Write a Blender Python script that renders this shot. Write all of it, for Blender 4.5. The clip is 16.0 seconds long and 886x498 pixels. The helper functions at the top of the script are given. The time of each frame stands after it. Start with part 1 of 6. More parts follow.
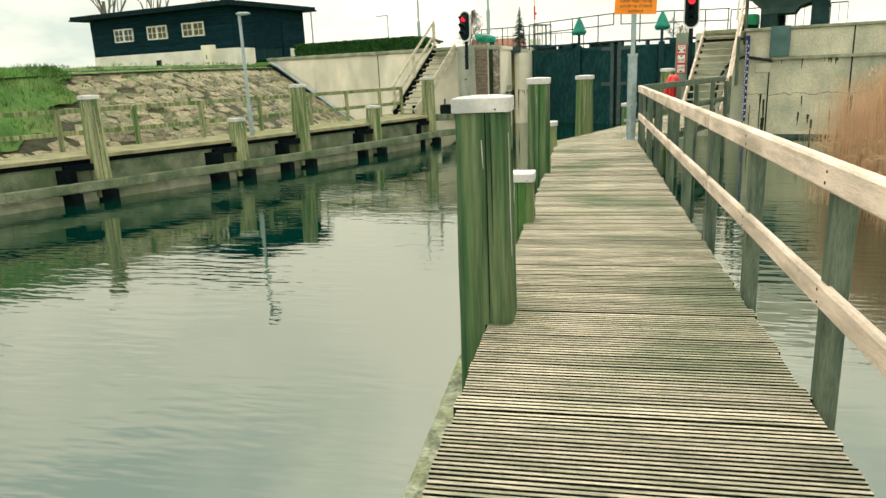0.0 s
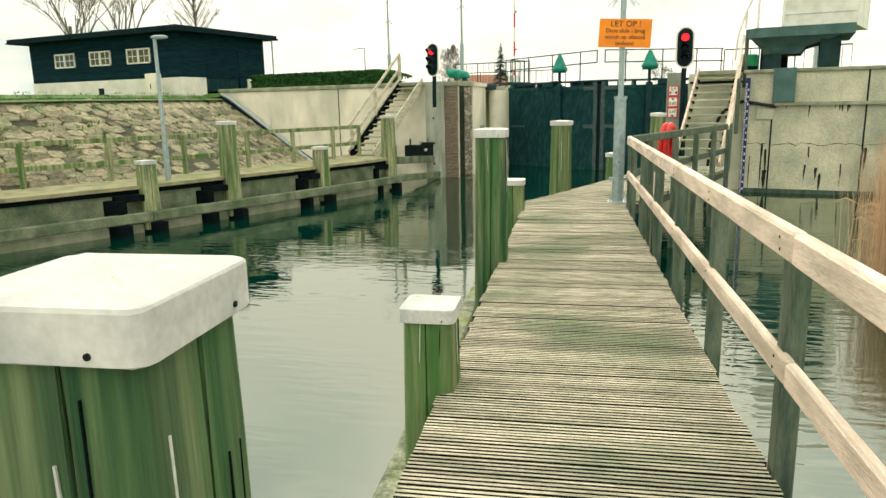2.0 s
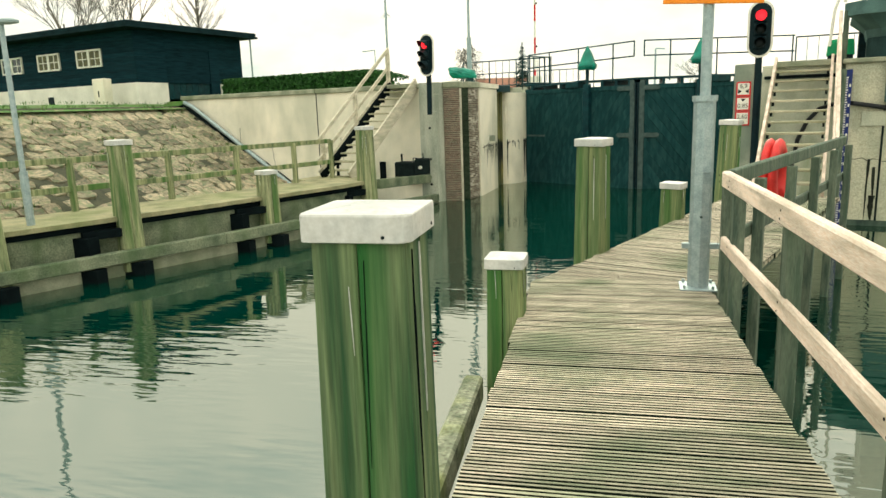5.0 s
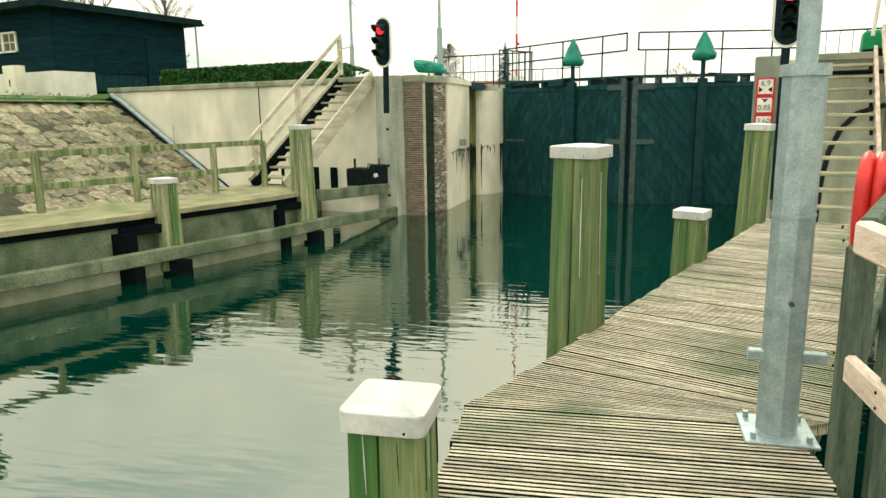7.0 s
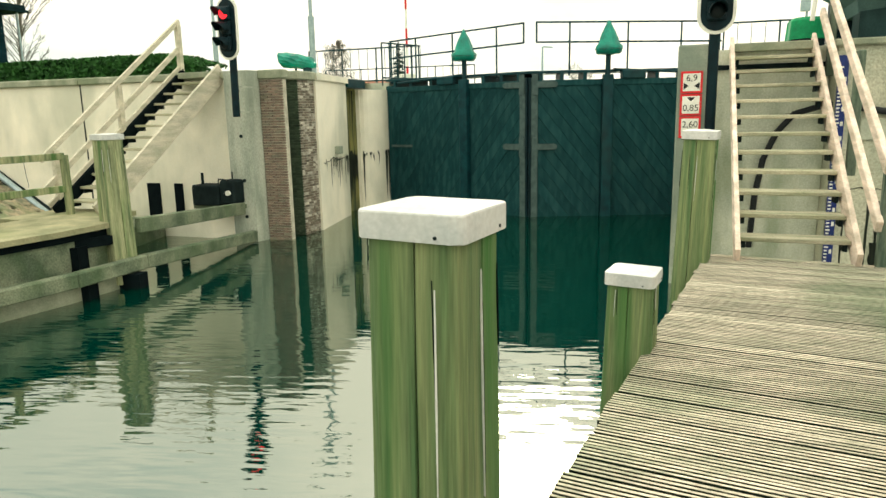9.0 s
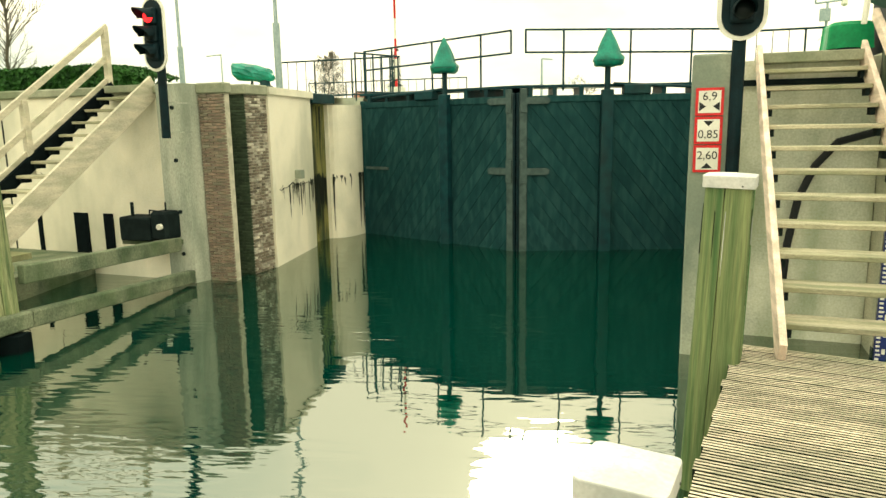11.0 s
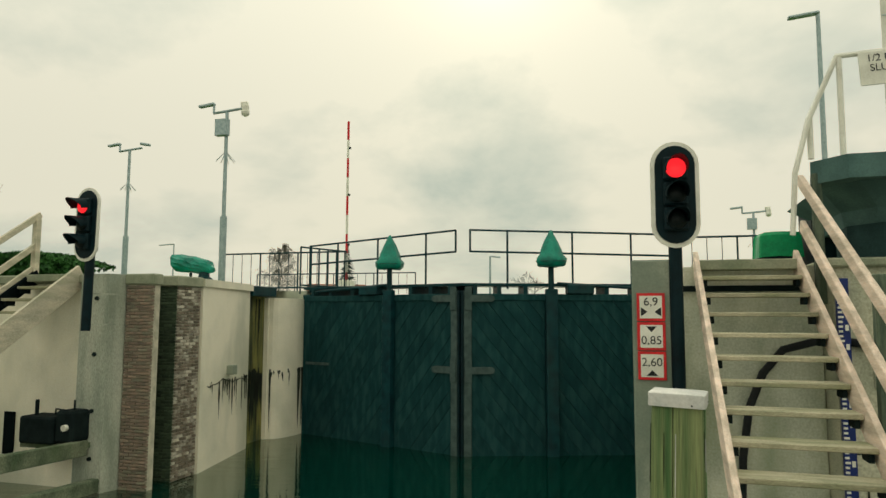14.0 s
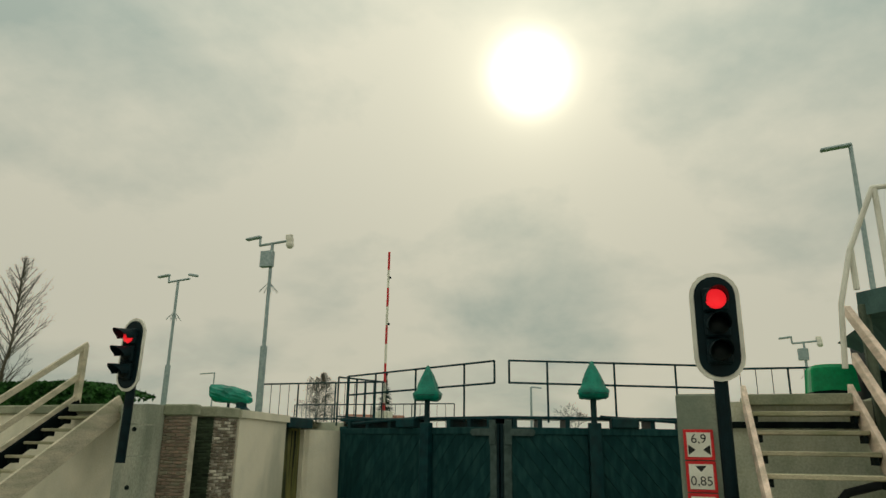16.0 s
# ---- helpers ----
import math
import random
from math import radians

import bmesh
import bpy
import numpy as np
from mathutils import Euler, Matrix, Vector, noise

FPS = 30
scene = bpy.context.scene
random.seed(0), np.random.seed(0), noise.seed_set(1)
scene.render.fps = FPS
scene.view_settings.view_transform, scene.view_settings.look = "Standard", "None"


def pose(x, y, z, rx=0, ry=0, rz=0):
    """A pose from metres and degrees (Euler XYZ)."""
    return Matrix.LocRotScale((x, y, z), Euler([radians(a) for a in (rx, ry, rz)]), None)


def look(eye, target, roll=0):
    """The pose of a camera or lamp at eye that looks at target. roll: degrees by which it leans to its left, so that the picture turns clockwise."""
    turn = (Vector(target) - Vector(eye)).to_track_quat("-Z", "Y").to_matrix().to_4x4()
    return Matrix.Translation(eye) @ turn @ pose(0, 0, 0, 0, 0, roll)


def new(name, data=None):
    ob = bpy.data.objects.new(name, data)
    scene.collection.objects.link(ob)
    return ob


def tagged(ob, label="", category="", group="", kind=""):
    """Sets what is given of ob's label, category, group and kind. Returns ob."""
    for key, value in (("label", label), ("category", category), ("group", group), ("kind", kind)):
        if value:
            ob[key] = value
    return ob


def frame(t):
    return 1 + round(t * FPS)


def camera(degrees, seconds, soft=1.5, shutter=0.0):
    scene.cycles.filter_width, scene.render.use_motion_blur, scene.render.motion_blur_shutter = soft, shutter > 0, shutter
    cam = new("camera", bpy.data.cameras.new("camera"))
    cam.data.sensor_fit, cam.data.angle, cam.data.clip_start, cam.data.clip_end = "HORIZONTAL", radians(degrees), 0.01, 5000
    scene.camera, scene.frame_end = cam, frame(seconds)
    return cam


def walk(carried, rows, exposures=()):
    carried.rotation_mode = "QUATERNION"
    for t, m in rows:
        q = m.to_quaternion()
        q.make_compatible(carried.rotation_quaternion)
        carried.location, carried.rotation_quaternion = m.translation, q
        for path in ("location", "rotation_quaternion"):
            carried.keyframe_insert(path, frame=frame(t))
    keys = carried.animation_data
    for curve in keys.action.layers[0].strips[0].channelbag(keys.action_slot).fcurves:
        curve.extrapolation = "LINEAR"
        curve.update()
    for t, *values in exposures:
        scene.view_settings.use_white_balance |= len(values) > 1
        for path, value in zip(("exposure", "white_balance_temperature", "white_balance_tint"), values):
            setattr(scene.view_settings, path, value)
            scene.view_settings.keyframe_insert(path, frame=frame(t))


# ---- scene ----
cam = camera(65.1, 16.0)
PATH = [
    (0, (1.283, -0.532, 1.531), (0.759, 1.333, 1.034), -2.5),
    (0.5, (1.308, 0.314, 1.563), (0.941, 2.213, 1.055), -2.5),
    (1, (1.255, 1.113, 1.587), (0.738, 3.001, 1.176), -1.6),
    (1.5, (1.271, 1.81, 1.641), (0.82, 3.721, 1.261), -2.5),
    (2, (1.186, 2.704, 1.624), (0.707, 4.603, 1.217), -1.1),
    (2.5, (1.125, 3.54, 1.653), (0.763, 5.448, 1.173), -1.5),
    (3, (1.026, 4.522, 1.604), (0.483, 6.376, 1.088), -3.6),
    (3.5, (0.964, 5.351, 1.571), (0.485, 7.217, 1.034), -3.2),
    (4, (0.901, 6.229, 1.58), (0.366, 8.091, 1.084), -4.6),
    (4.5, (0.79, 7.014, 1.639), (0.37, 8.909, 1.157), -0.6),
    (5, (0.727, 7.907, 1.654), (0.173, 9.788, 1.262), -1.9),
    (7.3, (0.462, 11.565, 1.513), (-0.025, 13.466, 1.127), -0.3),
    (7.5, (0.452, 11.937, 1.552), (0.016, 13.843, 1.133), 0.0),
    (8, (0.449, 12.655, 1.56), (-0.068, 14.547, 1.169), -2.3),
    (8.5, (0.393, 13.269, 1.555), (-0.053, 15.183, 1.185), 0.0),
    (9, (0.441, 13.936, 1.558), (0.197, 15.882, 1.17), -1.2),
    (9.2, (0.473, 14.272, 1.579), (0.186, 16.217, 1.21), -1.7),
    (11.3, (0.839, 16.387, 1.706), (0.583, 18.34, 1.358), -0.9),
    (11.5, (0.867, 16.511, 1.709), (0.593, 18.473, 1.437), -1.1),
    (12, (0.948, 16.654, 1.725), (0.708, 18.635, 1.582), 0.4),
    (12.5, (0.952, 16.693, 1.763), (0.884, 18.692, 1.795), 0.4),
    (13, (0.954, 16.716, 1.779), (0.856, 18.712, 1.871), 0.8),
    (13.5, (0.957, 16.722, 1.786), (0.863, 18.715, 1.919), 0.5),
    (14, (0.942, 16.69, 1.796), (0.819, 18.677, 1.986), 0.2),
    (14.5, (0.955, 16.708, 1.808), (0.775, 18.675, 2.117), -0.2),
    (15, (0.958, 16.691, 1.819), (0.729, 18.641, 2.196), 0.1),
    (15.5, (0.972, 16.695, 1.835), (0.722, 18.624, 2.3), 0.6),
    (16, (0.976, 16.662, 1.824), (0.743, 18.571, 2.375), 0.8),
]

EXPOSURES = [(0, 0.23, 6250, -2), (5.2, 0.30, 6250, -3), (7.5, 0.36, 6250, -3), (9.2, 0.44, 6300, -4), (11.5, 0.58, 7250, -10), (12, 0.54, 7250, -10), (12.5, 0.06, 7100, -8), (13, -0.28, 6600, -6), (13.5, -0.44, 6450, -6), (14.5, -0.70, 6400, -6), (15.2, -0.92, 6400, -7), (16, -1.06, 6400, -7)]
walk(cam, [(t, look(eye, target, roll)) for t, eye, target, roll in PATH], EXPOSURES)

# ---- sky and sun: thin overcast with the sun showing through ahead ----
SUN_DIR = Vector((0.0125, 0.866, 0.4996)).normalized()
world = bpy.data.worlds.new("overcast_sky")
scene.world = world
world.use_nodes = True
wn, wl = world.node_tree.nodes, world.node_tree.links
wn.clear()


def wnode(kind, **kw):
    n = wn.new(kind)
    for k, v in kw.items():
        n.inputs[k].default_value = v
    return n


def wmath(op, a, b=None, clamp=False):
    n = wn.new("ShaderNodeMath")
    n.operation, n.use_clamp = op, clamp
    for i, v in enumerate((a, b)):
        if v is None:
            continue
        if isinstance(v, (int, float)):
            n.inputs[i].default_value = v
        else:
            wl.new(v, n.inputs[i])
    return n.outputs[0]


sky = wn.new("ShaderNodeTexSky")
sky.sky_type, sky.sun_disc = "NISHITA", False
sky.sun_elevation, sky.sun_rotation = math.asin(SUN_DIR.z), math.atan2(SUN_DIR.x, SUN_DIR.y)
sky.dust_density = 3.0
tc = wn.new("ShaderNodeTexCoord")
dirn = wn.new("ShaderNodeVectorMath")
dirn.operation = "NORMALIZE"
wl.new(tc.outputs["Generated"], dirn.inputs[0])
dot = wn.new("ShaderNodeVectorMath")
dot.operation = "DOT_PRODUCT"
dot.inputs[1].default_value = SUN_DIR
wl.new(dirn.outputs[0], dot.inputs[0])
sepw = wn.new("ShaderNodeSeparateXYZ")
wl.new(dirn.outputs[0], sepw.inputs[0])
# cloud sheet: direction divided by height gives the flattening towards the horizon
height = wmath("ADD", wmath("MAXIMUM", sepw.outputs[2], 0.0), 0.42)
flat = wn.new("ShaderNodeVectorMath")
flat.operation = "DIVIDE"
comb = wn.new("ShaderNodeCombineXYZ")
for i in range(3):
    wl.new(height, comb.inputs[i])
wl.new(dirn.outputs[0], flat.inputs[0])
wl.new(comb.outputs[0], flat.inputs[1])
n1 = wnode("ShaderNodeTexNoise", Scale=2.0, Detail=9.0, Roughness=0.57, Distortion=0.12)
n2 = wnode("ShaderNodeTexNoise", Scale=0.9, Detail=3.0, Roughness=0.5)
drift = wn.new("ShaderNodeVectorMath")
drift.operation = "ADD"
drift.inputs[1].default_value = (4.3, 2.6, 1.1)
wl.new(flat.outputs[0], drift.inputs[0])
for n in (n1, n2):
    wl.new(drift.outputs[0], n.inputs["Vector"])
cloud = wmath("ADD", wmath("MULTIPLY", n1.outputs["Fac"], 0.75), wmath("MULTIPLY", n2.outputs["Fac"], 0.35))
ramp = wn.new("ShaderNodeValToRGB")
ramp.color_ramp.elements[0].position, ramp.color_ramp.elements[0].color = 0.41, (0.64, 0.66, 0.60, 1)
ramp.color_ramp.elements[1].position, ramp.color_ramp.elements[1].color = 0.61, (1.15, 1.00, 0.85, 1)
wl.new(cloud, ramp.inputs[0])
# brightening round the veiled sun
near = wmath("MAXIMUM", dot.outputs["Value"], 0.0)
halo = wmath("ADD", wmath("MULTIPLY", wmath("POWER", near, 1400.0), 6.0), wmath("ADD", wmath("MULTIPLY", wmath("POWER", near, 200.0), 0.40), wmath("MULTIPLY", wmath("POWER", near, 14.0), 0.03)))
low = wmath("POWER", wmath("SUBTRACT", 1.0, wmath("MAXIMUM", sepw.outputs[2], 0.0), True), 10.0)
addc = wn.new("ShaderNodeMixRGB")
addc.blend_type = "ADD"
addc.inputs[0].default_value = 1.0
glow = wn.new("ShaderNodeMixRGB")
glow.blend_type = "MULTIPLY"
glow.inputs[0].default_value = 1.0
glow.inputs[1].default_value = (1.0, 0.82, 0.64, 1)
wl.new(wmath("ADD", halo, wmath("MULTIPLY", low, 0.12)), glow.inputs[2])
wl.new(ramp.outputs[0], addc.inputs[1])
wl.new(glow.outputs[0], addc.inputs[2])
skymul = wn.new("ShaderNodeMixRGB")
skymul.blend_type = "ADD"
skymul.inputs[0].default_value = 0.004
wl.new(addc.outputs[0], skymul.inputs[1])
wl.new(sky.outputs[0], skymul.inputs[2])
bg = wnode("ShaderNodeBackground", Strength=1.0)
# an overcast dome grows brighter from the horizon to the zenith
lift = wmath("ADD", wmath("MULTIPLY", wmath("POWER", wmath("MAXIMUM", sepw.outputs[2], 0.0), 2.0), 1.3), 0.98)
# extra brightness added to the unseen back of the dome to lift the walls ahead
lift = wmath("MULTIPLY", lift, wmath("ADD", wmath("MULTIPLY", wmath("POWER", wmath("MAXIMUM", wmath("SUBTRACT", 0.35, sepw.outputs[1]), 0.0), 1.3), 0.16), 1.0))
dome = wn.new("ShaderNodeVectorMath")
dome.operation = "SCALE"
wl.new(skymul.outputs[0], dome.inputs[0])
wl.new(lift, dome.inputs["Scale"])
wl.new(dome.outputs[0], bg.inputs[0])
wo = wn.new("ShaderNodeOutputWorld")
wl.new(bg.outputs[0], wo.inputs[0])

sun_data = bpy.data.lights.new("sun", "SUN")
sun_data.energy, sun_data.angle, sun_data.color = 0.9, radians(11), (1.0, 0.9, 0.72)
sun = new("sun", sun_data)
sun.matrix_world = look(SUN_DIR * 60, (0, 0, 0))

# ---- materials ----


def mat(name, base, second=None, rough=0.8, scale=6.0, fine=60.0, bump=0.15, metal=0.0, stretch=(1, 1, 1), vary=0.0, stain=None, stain_scale=1.3, stain_amount=0.5, emit=0.0, spec=0.3, grain=0.35, patches=False):
    """A surface with blotches at one scale, grain at another, and stains with a shape of their own."""
    m = bpy.data.materials.new(name)
    m.use_nodes = True
    nd, ln = m.node_tree.nodes, m.node_tree.links
    b = nd["Principled BSDF"]
    b.inputs["Roughness"].default_value, b.inputs["Metallic"].default_value = rough, metal
    b.inputs["Specular IOR Level"].default_value = spec
    co = nd.new("ShaderNodeTexCoord")
    mp = nd.new("ShaderNodeMapping")
    mp.inputs["Scale"].default_value = stretch
    off = nd.new("ShaderNodeObjectInfo")
    shift = nd.new("ShaderNodeVectorMath")
    shift.operation = "MULTIPLY_ADD"
    shift.inputs[1].default_value = (1, 1, 1)
    rnd = nd.new("ShaderNodeCombineXYZ")
    mulr = nd.new("ShaderNodeMath")
    mulr.operation = "MULTIPLY"
    mulr.inputs[1].default_value = 37.0
    ln.new(off.outputs["Random"], mulr.inputs[0])
    for i in range(3):
        ln.new(mulr.outputs[0], rnd.inputs[i])
    ln.new(co.outputs["Object"], shift.inputs[0])
    ln.new(rnd.outputs[0], shift.inputs[2])
    ln.new(shift.outputs[0], mp.inputs["Vector"])
    a = nd.new("ShaderNodeTexNoise")
    a.inputs["Scale"].default_value, a.inputs["Detail"].default_value = scale, 6
    f = nd.new("ShaderNodeTexNoise")
    f.inputs["Scale"].default_value, f.inputs["Detail"].default_value = fine, 4
    for n in (a, f):
        ln.new(mp.outputs[0], n.inputs["Vector"])
    second = second or tuple(c * 0.7 for c in base)
    r = nd.new("ShaderNodeValToRGB")
    r.color_ramp.elements[0].position, r.color_ramp.elements[0].color = 0.34, (*second, 1)
    r.color_ramp.elements[1].position, r.color_ramp.elements[1].color = 0.62, (*base, 1)
    ln.new(a.outputs["Fac"], r.inputs[0])
    g = nd.new("ShaderNodeMixRGB")
    g.blend_type = "OVERLAY"
    g.inputs[0].default_value = grain
    ln.new(r.outputs[0], g.inputs[1])
    ln.new(f.outputs["Fac"], g.inputs[2])
    out = g.outputs[0]
    if stain:
        s = nd.new("ShaderNodeTexNoise")
        s.inputs["Scale"].default_value, s.inputs["Detail"].default_value = stain_scale, 5
        sm = nd.new("ShaderNodeMapping")
        sm.inputs["Scale"].default_value = (1, 1, 1) if patches else stretch if stretch != (1, 1, 1) else (1, 1, 0.35)
        # patches run on from piece to piece, stains change with each
        ln.new(co.outputs["Object"] if patches else shift.outputs[0], sm.inputs["Vector"])
        ln.new(sm.outputs[0], s.inputs["Vector"])
        sr = nd.new("ShaderNodeValToRGB")
        sr.color_ramp.elements[0].position, sr.color_ramp.elements[1].position = 0.48, 0.64
        sr.color_ramp.elements[1].color = (stain_amount,) * 3 + (1,)
        ln.new(s.outputs["Fac"], sr.inputs[0])
        mx = nd.new("ShaderNodeMixRGB")
        mx.inputs[2].default_value = (*stain, 1)
        ln.new(sr.outputs[0], mx.inputs[0])
        ln.new(out, mx.inputs[1])
        out = mx.outputs[0]
    if vary:
        h = nd.new("ShaderNodeHueSaturation")
        v = nd.new("ShaderNodeMapRange")
        v.inputs["To Min"].default_value, v.inputs["To Max"].default_value = 1 - vary, 1 + vary
        ln.new(off.outputs["Random"], v.inputs["Value"])
        ln.new(v.outputs[0], h.inputs["Value"])
        ln.new(out, h.inputs["Color"])
        out = h.outputs[0]
    ln.new(out, b.inputs["Base Color"])
    if bump:
        bp = nd.new("ShaderNodeBump")
        bp.inputs["Strength"].default_value, bp.inputs["Distance"].default_value = bump, 0.01
        ln.new(f.outputs["Fac"], bp.inputs["Height"])
        ln.new(bp.outputs[0], b.inputs["Normal"])
    if emit:
        b.inputs["Emission Color"].default_value = (*base, 1)
        b.inputs["Emission Strength"].default_value = emit
    return m


DECKWOOD = mat("weathered_grooved_decking", (0.56, 0.485, 0.375), (0.30, 0.285, 0.205), 0.85, 3.0, 26, 0.4, stretch=(1.0, 7, 7), vary=0.20, stain=(0.14, 0.185, 0.10), stain_scale=0.75, stain_amount=0.75, grain=0.8, patches=True)
TREAD = mat("weathered_tread_timber", (0.44, 0.40, 0.29), (0.25, 0.25, 0.165), 0.85, 2.0, 30, 0.3, stretch=(1, 5, 5), vary=0.16, stain=(0.17, 0.20, 0.09), stain_amount=0.5, grain=0.6)
# Near-black for the groove faces: their shade put into the colour, along with dirt.
GROOVE = mat("shaded_dirty_groove", (0.016, 0.024, 0.016), (0.006, 0.010, 0.007), 0.95, 8.0, 60, 0.2, spec=0.05)
RAILWOOD = mat("pale_rail_timber", (0.86, 0.69, 0.575), (0.58, 0.475, 0.385), 0.75, 2.2, 25, 0.4, stretch=(6, 0.8, 6), vary=0.06, stain=(0.33, 0.28, 0.20), stain_scale=1.6, stain_amount=0.5, grain=0.6)
POSTRAIL = mat("grey_green_post_timber", (0.125, 0.15, 0.108), (0.045, 0.07, 0.052), 0.85, 3.0, 25, 0.4, stretch=(6, 6, 0.8), vary=0.1, stain=(0.045, 0.085, 0.05), stain_amount=0.5, grain=0.6)
PILE = mat("algae_green_mooring_timber", (0.205, 0.235, 0.105), (0.06, 0.115, 0.042), 0.8, 2.4, 18, 0.6, stretch=(6, 6, 0.22), vary=0.10, stain=(0.035, 0.135, 0.022), stain_scale=0.7, stain_amount=0.85, grain=0.6)
PILE_DARK = mat("dark_wet_algae_timber", (0.125, 0.165, 0.078), (0.016, 0.056, 0.020), 0.75, 2.6, 18, 0.6, stretch=(6, 6, 0.22), vary=0.12, stain=(0.016, 0.10, 0.016), stain_scale=0.8, stain_amount=0.85, grain=0.7)
PILE_FAR = mat("mossy_mooring_timber", (0.32, 0.325, 0.18), (0.085, 0.12, 0.055), 0.85, 2.6, 22, 0.5, stretch=(5, 5, 0.35), vary=0.1, stain=(0.05, 0.125, 0.025), stain_scale=1.2, stain_amount=0.85, grain=0.7)
CAP = mat("weathered_white_cap", (0.60, 0.58, 0.55), (0.42, 0.43, 0.42), 0.5, 4.0, 50, 0.1, stain=(0.30, 0.32, 0.31), stain_scale=4.0, stain_amount=0.4, grain=0.3)
CONCRETE = mat("pale_cast_concrete", (0.84, 0.775, 0.63), (0.68, 0.645, 0.52), 0.85, 1.1, 45, 0.25, stain=(0.34, 0.36, 0.27), stain_scale=0.7, stain_amount=0.5)
CONCRETE_GREY = mat("grey_streaked_concrete", (0.47, 0.475, 0.365), (0.28, 0.31, 0.25), 0.85, 1.5, 45, 0.25, stain=(0.11, 0.15, 0.12), stain_scale=0.9, stain_amount=0.65)
COPING = mat("lichen_grey_coping_concrete", (0.33, 0.335, 0.245), (0.20, 0.22, 0.155), 0.9, 3.0, 50, 0.3, stain=(0.11, 0.15, 0.07), stain_amount=0.5)
FENDER = mat("moss_flecked_fender_timber", (0.34, 0.35, 0.25), (0.12, 0.14, 0.09), 0.85, 6.0, 40, 0.6, stain=(0.30, 0.34, 0.05), stain_scale=2.0, stain_amount=0.4, grain=1.0)
# Near-black put in for shade in gaps and openings; also bolts, checks and chases.
VOID_BLACK = mat("near_black_shade_and_fittings", (0.004, 0.008, 0.009), (0.002, 0.004, 0.005), 0.8, 5.0, 50, 0.2, spec=0.04)
STRINGER = mat("bleached_stair_timber", (0.60, 0.54, 0.42), (0.43, 0.40, 0.31), 0.8, 2.5, 30, 0.3, stretch=(4, 1, 4), stain=(0.30, 0.31, 0.21), stain_scale=1.6, stain_amount=0.45, grain=0.6)
STAIRWALL = mat("pale_mossy_stair_wall_concrete", (0.66, 0.66, 0.53), (0.50, 0.52, 0.42), 0.85, 1.6, 40, 0.25, stain=(0.20, 0.25, 0.13), stain_scale=1.5, stain_amount=0.6, grain=0.5)
WINGWALL = mat("stained_beige_abutment_concrete", (0.56, 0.53, 0.395), (0.36, 0.37, 0.28), 0.85, 1.0, 40, 0.3, stain=(0.15, 0.19, 0.14), stain_scale=0.8, stain_amount=0.7, grain=0.6)
STREAK = mat("black_runoff_streak", (0.035, 0.045, 0.03), (0.015, 0.02, 0.015), 0.7, 4.0, 50, 0.2, stretch=(3, 3, 0.5))
WATERLINE = mat("dark_wet_concrete", (0.065, 0.095, 0.07), (0.02, 0.04, 0.032), 0.6, 2.0, 45, 0.3, stretch=(3, 3, 0.5))
MOSSY = mat("mossy_old_concrete", (0.185, 0.205, 0.135), (0.075, 0.10, 0.062), 0.9, 2.5, 40, 0.5, stain=(0.05, 0.09, 0.035), stain_scale=1.6, stain_amount=0.65, grain=0.7)
WALKTOP = mat("moss_covered_walkway_boards", (0.31, 0.285, 0.17), (0.18, 0.18, 0.10), 0.95, 2.5, 40, 0.4, stain=(0.14, 0.18, 0.06), stain_scale=0.7, stain_amount=0.45)
BRICK = mat("weathered_red_brown_brick", (0.25, 0.18, 0.135), (0.14, 0.115, 0.09), 0.9, 8.0, 90, 0.4, vary=0.25, stain=(0.20, 0.21, 0.15), stain_scale=1.6, stain_amount=0.6)
BRICK_LIME = mat("lime_bloomed_brown_brick", (0.21, 0.17, 0.13), (0.11, 0.10, 0.075), 0.9, 8.0, 90, 0.4, vary=0.25, stain=(0.74, 0.69, 0.58), stain_scale=2.0, stain_amount=0.8)
BRICK_ALGAE = mat("algae_blackened_brick", (0.06, 0.085, 0.05), (0.025, 0.04, 0.025), 0.85, 5.0, 70, 0.4, vary=0.25)
QUOIN = mat("grey_green_quoin_concrete", (0.44, 0.45, 0.37), (0.30, 0.325, 0.265), 0.85, 1.6, 45, 0.25, stretch=(2, 2, 0.5), stain=(0.17, 0.21, 0.16), stain_amount=0.55, grain=0.6)
# Darker than the platform teal: the shade under the slab put into the colour.
VOID = mat("under_slab_shade_teal", (0.025, 0.055, 0.055), (0.014, 0.032, 0.032), 0.7, 3.0, 45, 0.1, spec=0.1)
MORTAR = mat("pale_lime_mortar", (0.56, 0.52, 0.41), (0.38, 0.36, 0.28), 0.95, 8.0, 90, 0.3)
STONE = mat("brown_basalt_revetment_stone", (0.30, 0.245, 0.165), (0.11, 0.115, 0.075), 0.9, 5.0, 40, 0.8, vary=0.40, stain=(0.10, 0.14, 0.065), stain_scale=2.2, stain_amount=0.75, grain=0.85)
SOIL = mat("dark_joint_soil", (0.06, 0.06, 0.035), (0.03, 0.035, 0.02), 0.95, 5.0, 50, 0.5)
GATE = mat("black_green_gate_timber", (0.0125, 0.050, 0.053), (0.008, 0.034, 0.037), 0.6, 2.0, 30, 0.45, stretch=(4, 4, 1), vary=0.10, stain=(0.026, 0.066, 0.066), stain_scale=2.0, stain_amount=0.5, spec=0.05)
STEEL_DARK = mat("dark_green_painted_steel", (0.008, 0.045, 0.052), (0.005, 0.024, 0.030), 0.45, 5.0, 60, 0.1, stain=(0.04, 0.05, 0.04), stain_amount=0.25, spec=0.12)
